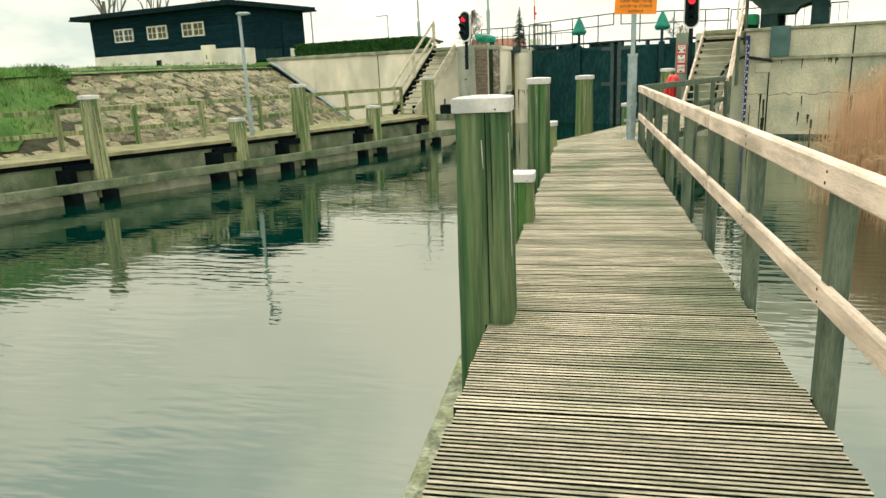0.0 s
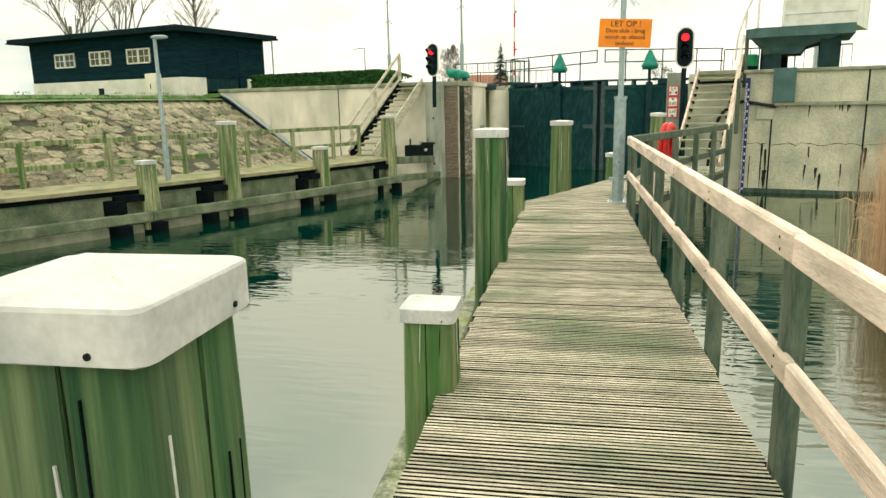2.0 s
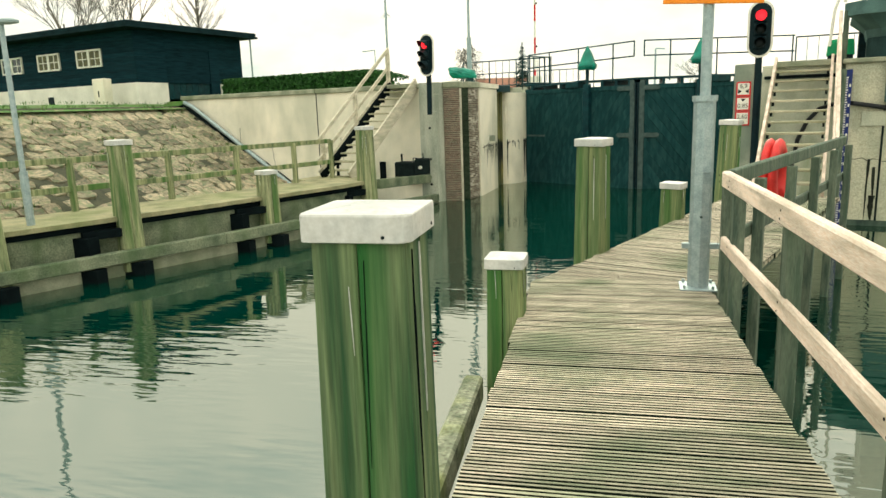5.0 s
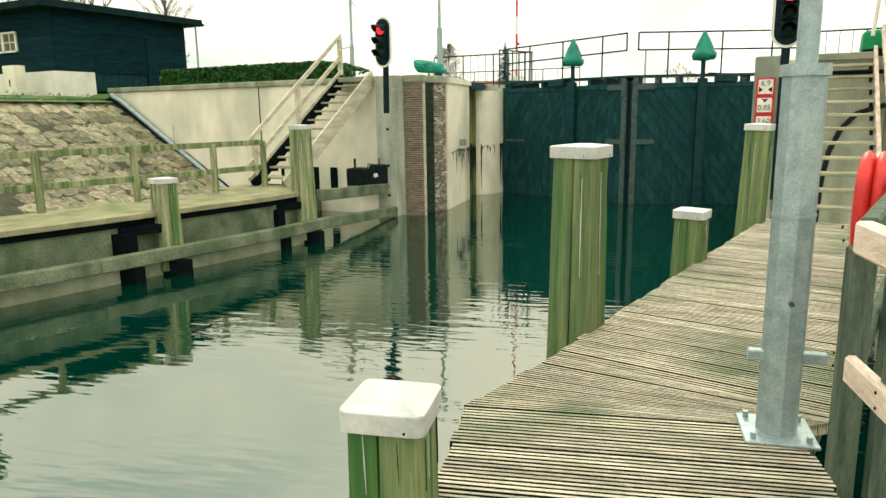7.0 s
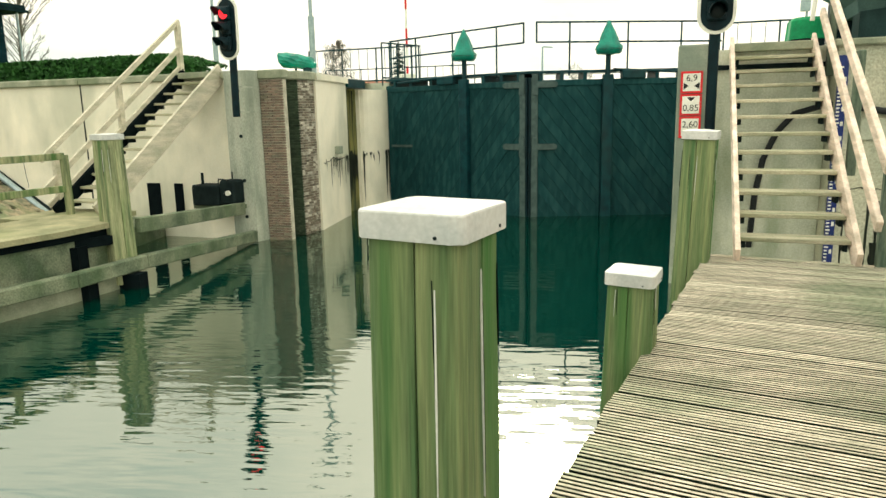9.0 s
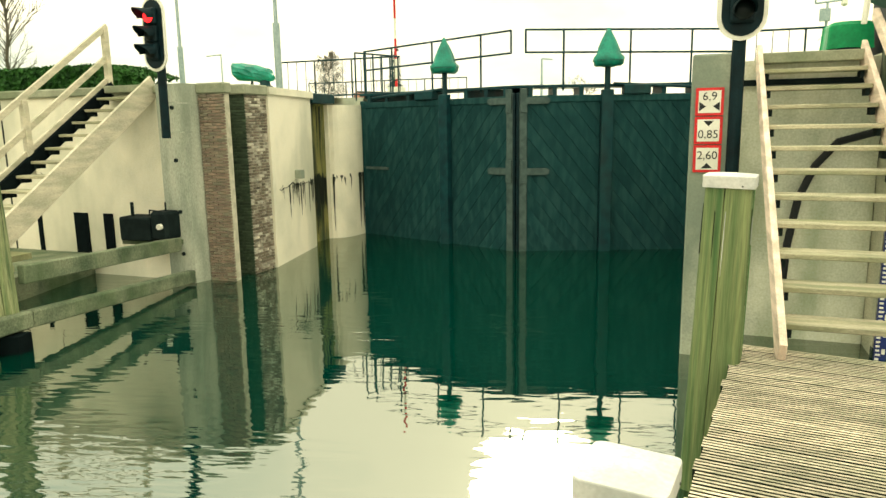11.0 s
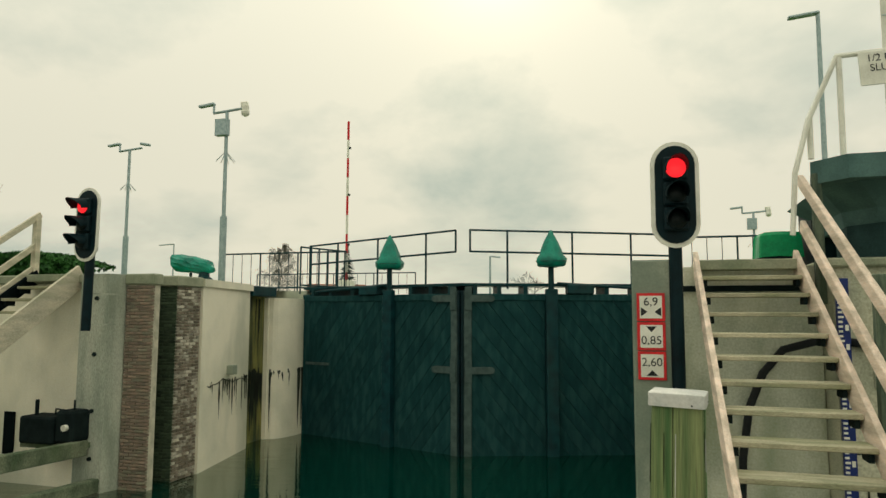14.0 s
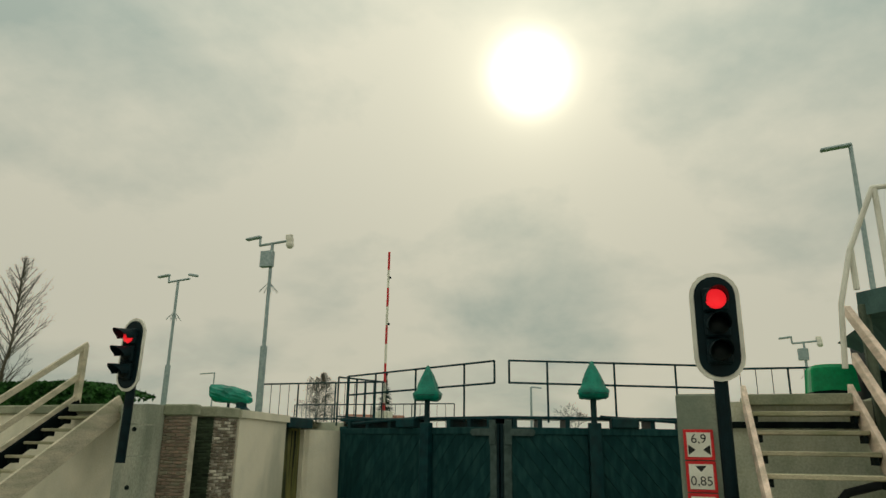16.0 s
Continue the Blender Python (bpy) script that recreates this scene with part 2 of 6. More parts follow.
STEEL_GALV = mat("galvanised_steel", (0.36, 0.43, 0.44), (0.26, 0.33, 0.34), 0.42, 14.0, 80, 0.05, metal=0.35)
STRAP = mat("dull_grey_iron_strap", (0.060, 0.092, 0.086), (0.032, 0.056, 0.054), 0.6, 8.0, 60, 0.2)
TARP = mat("green_tarpaulin", (0.012, 0.225, 0.155), (0.008, 0.13, 0.095), 0.42, 4.0, 30, 0.35)
TARP_BRIGHT = mat("bright_green_tarpaulin", (0.015, 0.33, 0.12), (0.01, 0.22, 0.085), 0.4, 3.0, 25, 0.3)
TARP_DARK = mat("dark_teal_tarpaulin", (0.012, 0.13, 0.10), (0.008, 0.07, 0.06), 0.5, 4.0, 30, 0.25)
BLACK = mat("matt_black_housing", (0.004, 0.017, 0.022), (0.003, 0.010, 0.013), 0.55, 6.0, 60, 0.05, spec=0.12)
LENS_DARK = mat("unlit_signal_lens", (0.006, 0.012, 0.013), (0.004, 0.008, 0.009), 0.35, 6.0, 60, 0.0, spec=0.15)
RED_LIT = mat("lit_red_signal_lens", (1.0, 0.018, 0.03), (0.9, 0.01, 0.02), 0.3, 30.0, 90, 0.0, emit=1.6)
WHITE = mat("white_painted_metal", (0.80, 0.78, 0.70), (0.66, 0.64, 0.57), 0.5, 4.0, 60, 0.05, stain=(0.38, 0.35, 0.26), stain_amount=0.2)
RED = mat("red_sign_paint", (0.62, 0.02, 0.025), (0.48, 0.015, 0.02), 0.4, 6.0, 60, 0.0)
RED_PLASTIC = mat("faded_red_plastic", (0.68, 0.035, 0.03), (0.48, 0.02, 0.02), 0.45, 6.0, 60, 0.05)
INK = mat("black_sign_ink", (0.01, 0.012, 0.012), (0.008, 0.01, 0.01), 0.5, 6.0, 60, 0.0)
ORANGE = mat("orange_sign_paint", (0.85, 0.27, 0.015), (0.74, 0.22, 0.012), 0.45, 5.0, 60, 0.0)
BLUE = mat("blue_gauge_enamel", (0.01, 0.025, 0.16), (0.008, 0.02, 0.11), 0.4, 6.0, 60, 0.0)
CLADDING = mat("black_stained_weatherboard", (0.008, 0.032, 0.042), (0.004, 0.017, 0.024), 0.8, 3.0, 50, 0.3, stretch=(0.6, 0.6, 5), vary=0.2, spec=0.05)
ROOFING = mat("dark_roof_felt", (0.010, 0.026, 0.030), (0.006, 0.015, 0.018), 0.85, 4.0, 50, 0.2, spec=0.05)
PLASTER = mat("whitewashed_plinth", (0.80, 0.77, 0.68), (0.66, 0.64, 0.56), 0.85, 1.5, 50, 0.15, stain=(0.42, 0.40, 0.32), stain_amount=0.25)
GLASS = mat("dim_window_glass", (0.035, 0.05, 0.045), (0.018, 0.028, 0.026), 0.08, 4.0, 60, 0.0, spec=0.5)
CURTAIN = mat("yellowish_net_curtain", (0.13, 0.115, 0.05), (0.05, 0.055, 0.03), 0.5, 6.0, 60, 0.1)
HEDGE = mat("clipped_evergreen_hedge", (0.04, 0.125, 0.025), (0.014, 0.05, 0.012), 0.8, 9.0, 60, 0.3, vary=0.25)
GRASS = mat("short_bank_grass", (0.075, 0.17, 0.03), (0.04, 0.10, 0.02), 0.9, 1.2, 30, 0.4, stain=(0.17, 0.18, 0.07), stain_amount=0.4)
REED = mat("dry_tan_reed", (0.76, 0.51, 0.32), (0.55, 0.37, 0.22), 0.85, 3.0, 40, 0.1, vary=0.2)
BARK = mat("grey_winter_bark", (0.17, 0.145, 0.115), (0.09, 0.08, 0.065), 0.9, 6.0, 40, 0.3)
NEEDLE = mat("blue_green_conifer_needles", (0.03, 0.07, 0.05), (0.015, 0.04, 0.03), 0.8, 6.0, 40, 0.2)
PLATFORM = mat("dark_teal_painted_concrete", (0.085, 0.155, 0.145), (0.05, 0.10, 0.095), 0.8, 2.0, 45, 0.2, stain=(0.04, 0.08, 0.075), stain_amount=0.4)
SLIME = mat("yellow_green_slimy_concrete", (0.30, 0.27, 0.08), (0.05, 0.07, 0.03), 0.6, 2.0, 40, 0.4, stretch=(3, 3, 0.4), stain=(0.02, 0.03, 0.02), stain_amount=0.9)
ROOFTILE = mat("orange_roof_tile", (0.30, 0.14, 0.09), (0.2, 0.10, 0.07), 0.8, 3.0, 50, 0.2)
RUST = mat("blackened_rusty_iron", (0.012, 0.020, 0.020), (0.006, 0.011, 0.012), 0.8, 6.0, 60, 0.4, spec=0.08)
HOSE = mat("black_rubber_hose", (0.010, 0.012, 0.014), (0.006, 0.008, 0.01), 0.5, 6.0, 60, 0.0)


def water_material():
    m = bpy.data.materials.new("dark_green_canal_water")
    m.use_nodes = True
    nd, ln = m.node_tree.nodes, m.node_tree.links
    nd.clear()
    out = nd.new("ShaderNodeOutputMaterial")
    co = nd.new("ShaderNodeTexCoord")
    mp = nd.new("ShaderNodeMapping")
    mp.inputs["Scale"].default_value = (0.6, 2.4, 1.0)
    mp.inputs["Rotation"].default_value = (0, 0, radians(-18))
    ln.new(co.outputs["Object"], mp.inputs[0])
    fine = nd.new("ShaderNodeTexNoise")
    fine.inputs["Scale"].default_value, fine.inputs["Detail"].default_value = 2.9, 1.5
    slow = nd.new("ShaderNodeTexNoise")
    slow.inputs["Scale"].default_value, slow.inputs["Detail"].default_value = 0.7, 3
    gust = nd.new("ShaderNodeTexNoise")
    gust.inputs["Scale"].default_value, gust.inputs["Detail"].default_value = 0.16, 2
    for n in (fine, slow, gust):
        ln.new(mp.outputs[0], n.inputs["Vector"])
    gr = nd.new("ShaderNodeMapRange")
    gr.inputs["From Min"].default_value, gr.inputs["From Max"].default_value = 0.42, 0.62
    gr.inputs["To Min"].default_value, gr.inputs["To Max"].default_value = 0.16, 1.15
    ln.new(gust.outputs["Fac"], gr.inputs["Value"])
    tiny = nd.new("ShaderNodeTexNoise")
    tiny.inputs["Scale"].default_value, tiny.inputs["Detail"].default_value = 9.0, 2
    ln.new(mp.outputs[0], tiny.inputs["Vector"])
    both = nd.new("ShaderNodeMath")
    both.operation = "MULTIPLY_ADD"
    both.inputs[1].default_value = 0.10
    ln.new(tiny.outputs["Fac"], both.inputs[0])
    ln.new(fine.outputs["Fac"], both.inputs[2])
    mu = nd.new("ShaderNodeMath")
    mu.operation = "MULTIPLY"
    ln.new(both.outputs[0], mu.inputs[0])
    ln.new(gr.outputs[0], mu.inputs[1])
    ad = nd.new("ShaderNodeMath")
    ad.operation = "MULTIPLY_ADD"
    ad.inputs[1].default_value = 0.5
    ln.new(slow.outputs["Fac"], ad.inputs[0])
    ln.new(mu.outputs[0], ad.inputs[2])
    bp = nd.new("ShaderNodeBump")
    bp.inputs["Strength"].default_value, bp.inputs["Distance"].default_value = WATER_BUMP, 0.05
    ln.new(ad.outputs[0], bp.inputs["Height"])
    gl = nd.new("ShaderNodeBsdfGlossy")
    gl.inputs["Roughness"].default_value = 0.02
    gl.inputs["Color"].default_value = (0.90, 0.92, 0.83, 1)
    df = nd.new("ShaderNodeBsdfDiffuse")
    df.inputs["Color"].default_value = (0.0, 0.023, 0.016, 1)
    fr = nd.new("ShaderNodeFresnel")
    fr.inputs["IOR"].default_value = 1.36
    fm = nd.new("ShaderNodeMapRange")
    fm.inputs["From Max"].default_value = 0.50
    fm.inputs["To Min"].default_value, fm.inputs["To Max"].default_value = 0.29, 0.66
    ln.new(fr.outputs[0], fm.inputs["Value"])
    mx = nd.new("ShaderNodeMixShader")
    ln.new(fm.outputs[0], mx.inputs[0])
    ln.new(df.outputs[0], mx.inputs[1])
    ln.new(gl.outputs[0], mx.inputs[2])
    for n in (gl, fr):
        ln.new(bp.outputs[0], n.inputs["Normal"])
    ln.new(mx.outputs[0], out.inputs[0])
    return m


WATER_BUMP = 0.20
WATER = water_material()

# ---- building helpers ----
LOCK = Matrix.Translation((0.43, 30.94, 0)) @ Matrix.Rotation(radians(-12.7), 4, "Z")
WATER_Z, WALL_Z = -1.02, 2.45


def thing(name, m, label, category, group="", kind=""):
    e = new(name)
    e.empty_display_size = 0.2
    e.matrix_world = m
    return tagged(e, label, category, group, kind)


def part(name, bm, material, parent=None, label="", smooth=False):
    me = bpy.data.meshes.new(name)
    bm.normal_update()
    bm.to_mesh(me)
    bm.free()
    if smooth:
        for p in me.polygons:
            p.use_smooth = True
    me.materials.append(material)
    ob = new(name, me)
    if parent is not None:
        ob.parent = parent
    return tagged(ob, label)


def share(name, ob, m, parent):
    """Another part on the same mesh."""
    o = new(name, ob.data)
    o.parent = parent
    o.matrix_basis = m
    return o


def solid(name, bm, material, m, label, category, group="", kind="", smooth=False):
    ob = part(name, bm, material, smooth=smooth)
    ob.matrix_world = m
    return tagged(ob, label, category, group, kind)


def box(bm, x0, x1, y0, y1, z0, z1, bevel=0.0, m=None):
    c = Matrix.Translation(((x0 + x1) / 2, (y0 + y1) / 2, (z0 + z1) / 2)) @ Matrix.Diagonal((x1 - x0, y1 - y0, z1 - z0, 1))
    r = bmesh.ops.create_cube(bm, size=1.0, matrix=(m @ c) if m else c)
    if bevel:
        es = list({e for v in r["verts"] for e in v.link_edges})
        bmesh.ops.bevel(bm, geom=es, offset=bevel, segments=1, affect="EDGES")
    return bm


def beam(bm, p, q, w, h, bevel=0.0):
    """A bar from p to q, w wide across and h high."""
    p, q = Vector(p), Vector(q)
    d = q - p
    y = d.normalized()
    x = y.cross(Vector((0, 0, 1)))
    x = Vector((1, 0, 0)) if x.length < 1e-4 else x.normalized()
    z = x.cross(y)
    m = Matrix(((x.x, y.x, z.x, 0), (x.y, y.y, z.y, 0), (x.z, y.z, z.z, 0), (0, 0, 0, 1)))
    return box(bm, -w / 2, w / 2, 0, d.length, -h / 2, h / 2, bevel, Matrix.Translation(p) @ m)


def tube(bm, p, q, r, r2=None, n=10):
    p, q = Vector(p), Vector(q)
    d = q - p
    m = Matrix.Translation((p + q) / 2) @ d.to_track_quat("Z", "Y").to_matrix().to_4x4()
    bmesh.ops.create_cone(bm, cap_ends=True, segments=n, radius1=r, radius2=r if r2 is None else r2, depth=d.length, matrix=m)
    return bm


def pipe(bm, pts, r, n=8):
    """A bent tube through the points."""
    for a, b in zip(pts, pts[1:]):
        tube(bm, a, b, r, n=n)
    for a in pts[1:-1]:
        bmesh.ops.create_icosphere(bm, subdivisions=1, radius=r * 1.02, matrix=Matrix.Translation(a))
    return bm


def prism(bm, poly, z0, z1):
    """An upright prism over a flat outline."""
    lo = [bm.verts.new((x, y, z0)) for x, y in poly]
    hi = [bm.verts.new((x, y, z1)) for x, y in poly]
    n = len(poly)
    bm.faces.new(lo[::-1])
    bm.faces.new(hi)
    for i in range(n):
        bm.faces.new((lo[i], lo[(i + 1) % n], hi[(i + 1) % n], hi[i]))
    bmesh.ops.recalc_face_normals(bm, faces=bm.faces[:])
    return bm


def ring_stack(bm, rows, cap=True):
    """Rows of (list of points) joined into a skin."""
    vs = [[bm.verts.new(p) for p in row] for row in rows]
    n = len(rows[0])
    for a, b in zip(vs, vs[1:]):
        for i in range(n):
            bm.faces.new((a[i], a[(i + 1) % n], b[(i + 1) % n], b[i]))
    if cap:
        bm.faces.new(vs[0][::-1])
        bm.faces.new(vs[-1])
    bmesh.ops.recalc_face_normals(bm, faces=bm.faces[:])
    return bm


rng = random.Random(7)


def B():
    return bmesh.new()


def lettering(text, size, m, material, parent, name="lettering"):
    """Flat letters as a mesh part, centred, in the local x-z plane of m facing -y."""
    cu = bpy.data.curves.new(name, "FONT")
    cu.body, cu.size, cu.align_x, cu.align_y, cu.extrude = text, size, "CENTER", "CENTER", 0.001
    tmp = new(name, cu)
    dg = bpy.context.evaluated_depsgraph_get()
    me = bpy.data.meshes.new_from_object(tmp.evaluated_get(dg))
    bpy.data.objects.remove(tmp)
    me.materials.clear()
    me.materials.append(material)
    ob = new(name, me)
    ob.parent = parent
    ob.matrix_basis = m @ pose(0, 0, 0, 90, 0, 0)
    return ob



# ---- ground, banks and water ----


def sheet(bm, pts):
    return bm.faces.new([bm.verts.new(p) for p in pts])


def lk(v, u, z=0.0):
    return LOCK @ Vector((v, u, z))


water_bm = B()
sheet(water_bm, [(-600, -600, WATER_Z), (600, -600, WATER_Z), (600, 600, WATER_Z), (-600, 600, WATER_Z)])
solid("water", water_bm, WATER, Matrix(), "dark green rippled canal water reflecting the cloudy sky", "water", kind="structure")

TOE = [(-24.0, -20.0), (-16.8, 2.0), (-13.3, 10.0), (-10.9, 16.3), (-10.2, 19.0), (-11.7, 28.95)]
CREST = [(-29.0, -22.0), (-21.0, 0.5), (-17.2, 8.4), (-14.6, 15.0), (-14.0, 19.5), (-15.5, 29.9)]
SINK = 0.28  # the slope goes on below the walkway by this share of its length
CREST_Z = [1.7, 1.7, 1.75, 1.95, 2.02, 2.1]
gbm = B()
far = 3000.0
west = [Vector((x, y, z)) for (x, y), z in zip(CREST, CREST_Z)]
for a, b in zip(west, west[1:]):
    sheet(gbm, [a, b, b + Vector((-60, 18, 0.15)), a + Vector((-60, 18, 0.15))])
    sheet(gbm, [a + Vector((-60, 18, 0.15)), b + Vector((-60, 18, 0.15)), b + Vector((-far, 100, 0.15)), a + Vector((-far, 100, 0.15))])
sheet(gbm, [lk(-4.9, -4.0, 2.38), lk(-4.9, far, 2.38), lk(-far, far, 2.2), lk(-far, -4.0, 2.2)])
sheet(gbm, [lk(-15.2, -4.0, 2.3), lk(-80, -4.0, 2.2), lk(-80, -9.0, 2.12), lk(-15.2, -4.6, 2.12)])
sheet(gbm, [lk(5.5, -5.0, 2.34), lk(far, -5.0, 2.34), lk(far, far, 2.34), lk(5.5, far, 2.34)])
sheet(gbm, [lk(24, -5.0, 2.3), lk(30, -80, 0.6), lk(far, -80, 0.6), lk(far, -5.0, 2.3)])
sheet(gbm, [lk(24, -5.0, 2.3), lk(20, -5.0, -1.3), lk(26, -80, -1.3), lk(30, -80, 0.6)])
sheet(gbm, [(-29, -22, 1.7), (-24, -20, -1.4), (40, -75, -1.4), (45, -80, 0.6), (45, -far, 0.6), (-far, -far, 0.6), (-far, -22, 1.7)])
solid("ground", gbm, GRASS, Matrix(), "flat grassy polder land reaching the horizon", "ground", kind="structure")

# ---- lock walls ----
wing = B()
box(wing, -15.3, -9.2, -4.35, -3.9, -1.6, 2.30)
box(wing, -9.16, -4.95, -4.35, -3.9, -1.6, 2.30)
wall_left = solid("wall_left", wing, CONCRETE, LOCK, "pale cast concrete wing wall with an upright joint", "wall", kind="structure")
cop = B()
box(cop, -15.35, -9.19, -4.42, -3.7, 2.30, WALL_Z, 0.02)
box(cop, -9.17, -4.9, -4.42, -3.7, 2.30, WALL_Z, 0.02)
part("coping", cop, COPING, wall_left, "lichen-grey concrete coping")
jt = B()
box(jt, -9.19, -9.165, -4.362, -4.0, -1.0, 2.30)
part("joint", jt, RUST, wall_left, "dark rubber joint strip")
ck = random.Random(3)
for v0, z0, n in ((-12.6, 1.3, 7), (-11.2, 0.6, 6), (-8.3, 0.9, 5)):
    bm, x, z = B(), v0, z0
    for i in range(n):
        x2, z2 = x + ck.uniform(-0.03, 0.04), z - ck.uniform(0.06, 0.16)
        beam(bm, (x, -4.352, z), (x2, -4.352, z2), 0.012, 0.006)
        x, z = x2, z2
    part("crack", bm, RUST, wall_left)

# quoin beside the stop-log slot
q = B()
prism(q, [(-5.25, -4.5), (-4.70, -4.5), (-4.62, -4.22), (-4.62, -3.95), (-5.25, -3.7)], -1.6, WALL_Z)
quoin = solid("wall_quoin", q, QUOIN, LOCK, "grey concrete quoin post with bolt holes at the lock entrance", "wall", kind="structure")
for z in (2.05, 1.15, 0.25, -0.5):
    bm = B()
    tube(bm, (-4.92, -4.53, z), (-4.92, -4.48, z), 0.035, n=8)
    part("bolt", bm, RUST, quoin)

# masonry cores behind the bricks
core = B()
box(core, -4.61, -4.10, -4.18, -4.02, -1.6, 2.28)
core_a = solid("wall_brick_quoin", core, MORTAR, LOCK, "narrow brick quoin face beside the stop-log slot", "wall", kind="structure")
core = B()
box(core, -5.0, -4.125, -3.55, -2.93, -1.6, 2.28)
core_b = solid("wall_brick_pier", core, MORTAR, LOCK, "brick lock pier with white lime bloom and coping", "wall", kind="structure")
bm = B()
box(bm, -4.99, -4.135, -3.556, -3.52, -1.6, 2.28)
part("slot_face", bm, BRICK_ALGAE, core_b, "algae-black joint face in the stop-log slot")
for ob, (x0, x1, y0, y1) in ((core_a, (-4.63, -4.05, -4.24, -4.0)), (core_b, (-4.95, -4.05, -3.62, -2.90))):
    bm = B()
    box(bm, x0, x1, y0, y1, 2.28, 2.46, 0.02)
    part("coping", bm, COPING, ob, "mossy concrete coping block")

chamber = B()
prism(chamber, [(-4.06, -2.90), (-4.55, -0.55), (-5.4, -0.55), (-5.4, -2.90)], -1.6, 2.30)
wall_lock = solid("wall_lock_side", chamber, CONCRETE, LOCK, "pale lock side wall with rusty black water stains", "wall", kind="structure")
bm = B()
prism(bm, [(-4.02, -2.90), (-4.50, -0.50), (-5.4, -0.50), (-5.4, -2.90)], 2.30, 2.44)
part("coping", bm, CONCRETE, wall_lock)
bm = B()
box(bm, -5.4, -4.82, -0.55, 0.5, -1.6, 2.2)
part("recess", bm, SLIME, wall_lock, "green stained recess of the gate slot")
bm = B()
arc = [(-4.72, 0.5)] + [(-4.72 + 0.40 * math.sin(a), 0.55 + 1.05 * (1 - math.cos(a))) for a in [i * math.pi / 14 for i in range(8)]] + [(-5.4, 1.6), (-5.4, 0.5)]
prism(bm, arc, -1.6, 2.18)
part("hollow_quoin", bm, CONCRETE, wall_lock, "rounded pale hollow quoin")
bm = B()
box(bm, -4.15, -3.98, -1.72, -1.55, 0.62, 0.80, 0.01, Matrix.Translation((-0.19, 0, 0)))
part("fixing_block", bm, CONCRETE_GREY, wall_lock)
# dark run-off streaks below the crack line
sr = random.Random(11)


def streak(place, top, w, d, owner=None):
    """A ragged run of dirt down a wall; place(s) gives the wall's (v, u) at a sideways step s."""
    left, right, n = [], [], 7
    drift = 0.0
    for k in range(n + 1):
        ww = w * (1 - (k / n) ** 2.2) * sr.uniform(0.55, 1.2) + 0.002
        drift += sr.uniform(-0.006, 0.006)
        left.append((*place(drift - ww), top - d * k / n))
        right.append((*place(drift + ww), top - d * k / n))
    bm = B()
    bm.faces.new([bm.verts.new(q3) for q3 in left + right[::-1]])
    bmesh.ops.solidify(bm, geom=bm.faces[:], thickness=0.003)
    part("stain", bm, STREAK, owner or wall_lock)


def on_side(u0):
    return lambda s: (-4.06 - (u0 + s + 2.90) * 0.2085 + 0.004, u0 + s)


def on_recess(u0):
    return lambda s: (-4.812, u0 + s)


def on_quoin(a0):
    def place(s):
        a = a0 + s / 0.7
        return -4.72 + 0.40 * math.sin(a) + 0.006, 0.55 + 1.05 * (1 - math.cos(a))
    return place


for i in range(22):
    u = sr.uniform(-2.5, -0.6)
    streak(on_side(u), 0.50 + sr.uniform(-0.03, 0.05), sr.uniform(0.008, 0.035), abs(sr.gauss(0, 0.22)) + 0.06)
for u in (-2.05, -1.55, -1.42, -0.9, -0.72, -0.64):
    streak(on_side(u), 0.52, sr.uniform(0.02, 0.05), sr.uniform(0.5, 0.95))
for i in range(16):
    streak(on_recess(-0.50 + i * 0.062), 0.5 + sr.uniform(-0.05, 0.1), sr.uniform(0.03, 0.06), sr.uniform(0.7, 1.5))
for i in range(5):
    streak(on_recess(sr.uniform(-0.5, 0.45)), 2.15, sr.uniform(0.015, 0.04), sr.uniform(0.8, 1.6))
for i in range(14):
    streak(on_quoin(sr.uniform(0.15, 1.45)), 0.5 + sr.uniform(-0.03, 0.05), sr.uniform(0.008, 0.03), abs(sr.gauss(0, 0.2)) + 0.06)
for a in (0.12, 1.3, 1.42):
    streak(on_quoin(a), 0.55, 0.04, 1.4)
# the crack line itself
bm, u = B(), -2.6
z = 0.48
while u < -0.60:
    z2 = max(0.42, min(0.56, z + sr.uniform(-0.05, 0.05)))
    beam(bm, (*on_side(u)(0), z), (*on_side(u + 0.12)(0), z2), 0.006, 0.014)
    u, z = u + 0.12, z2
part("crack", bm, STREAK, wall_lock)

bm = B()
box(bm, -5.38, -4.50, -0.52, 0.48, 2.20, 2.42, 0.01)
part("cover_plate", bm, STEEL_DARK, wall_lock, "dark steel plate over the gate recess")
inner = B()
box(inner, -5.4, -4.3, 1.6, 60, -1.6, 2.38)
solid("wall_chamber_west", inner, CONCRETE_GREY, LOCK, "grey concrete lock chamber wall", "wall", kind="structure")
inner = B()
box(inner, 4.3, 5.4, -4.9, 60, -1.6, 2.38)
solid("wall_chamber_east", inner, CONCRETE_GREY, LOCK, "grey concrete lock chamber wall", "wall", kind="structure")

# right abutment behind the stairs and its wing wall
rw = B()
box(rw, 5.56, 8.55, -5.5, -4.6, -1.6, 2.32)
box(rw, 8.58, 26, -5.5, -4.6, -1.6, 2.32)
wall_right = solid("wall_right", rw, WINGWALL, LOCK, "grey concrete abutment with water stains and a ledge", "wall", kind="structure")
bm = B()
box(bm, 3.95, 5.55, -4.98, -4.55, -1.6, 2.38)
part("stair_wall", bm, STAIRWALL, wall_right, "pale concrete wall behind the stairs")
bm = B()
box(bm, 6.35, 26, -5.62, -5.48, 1.42, 1.52, 0.01)
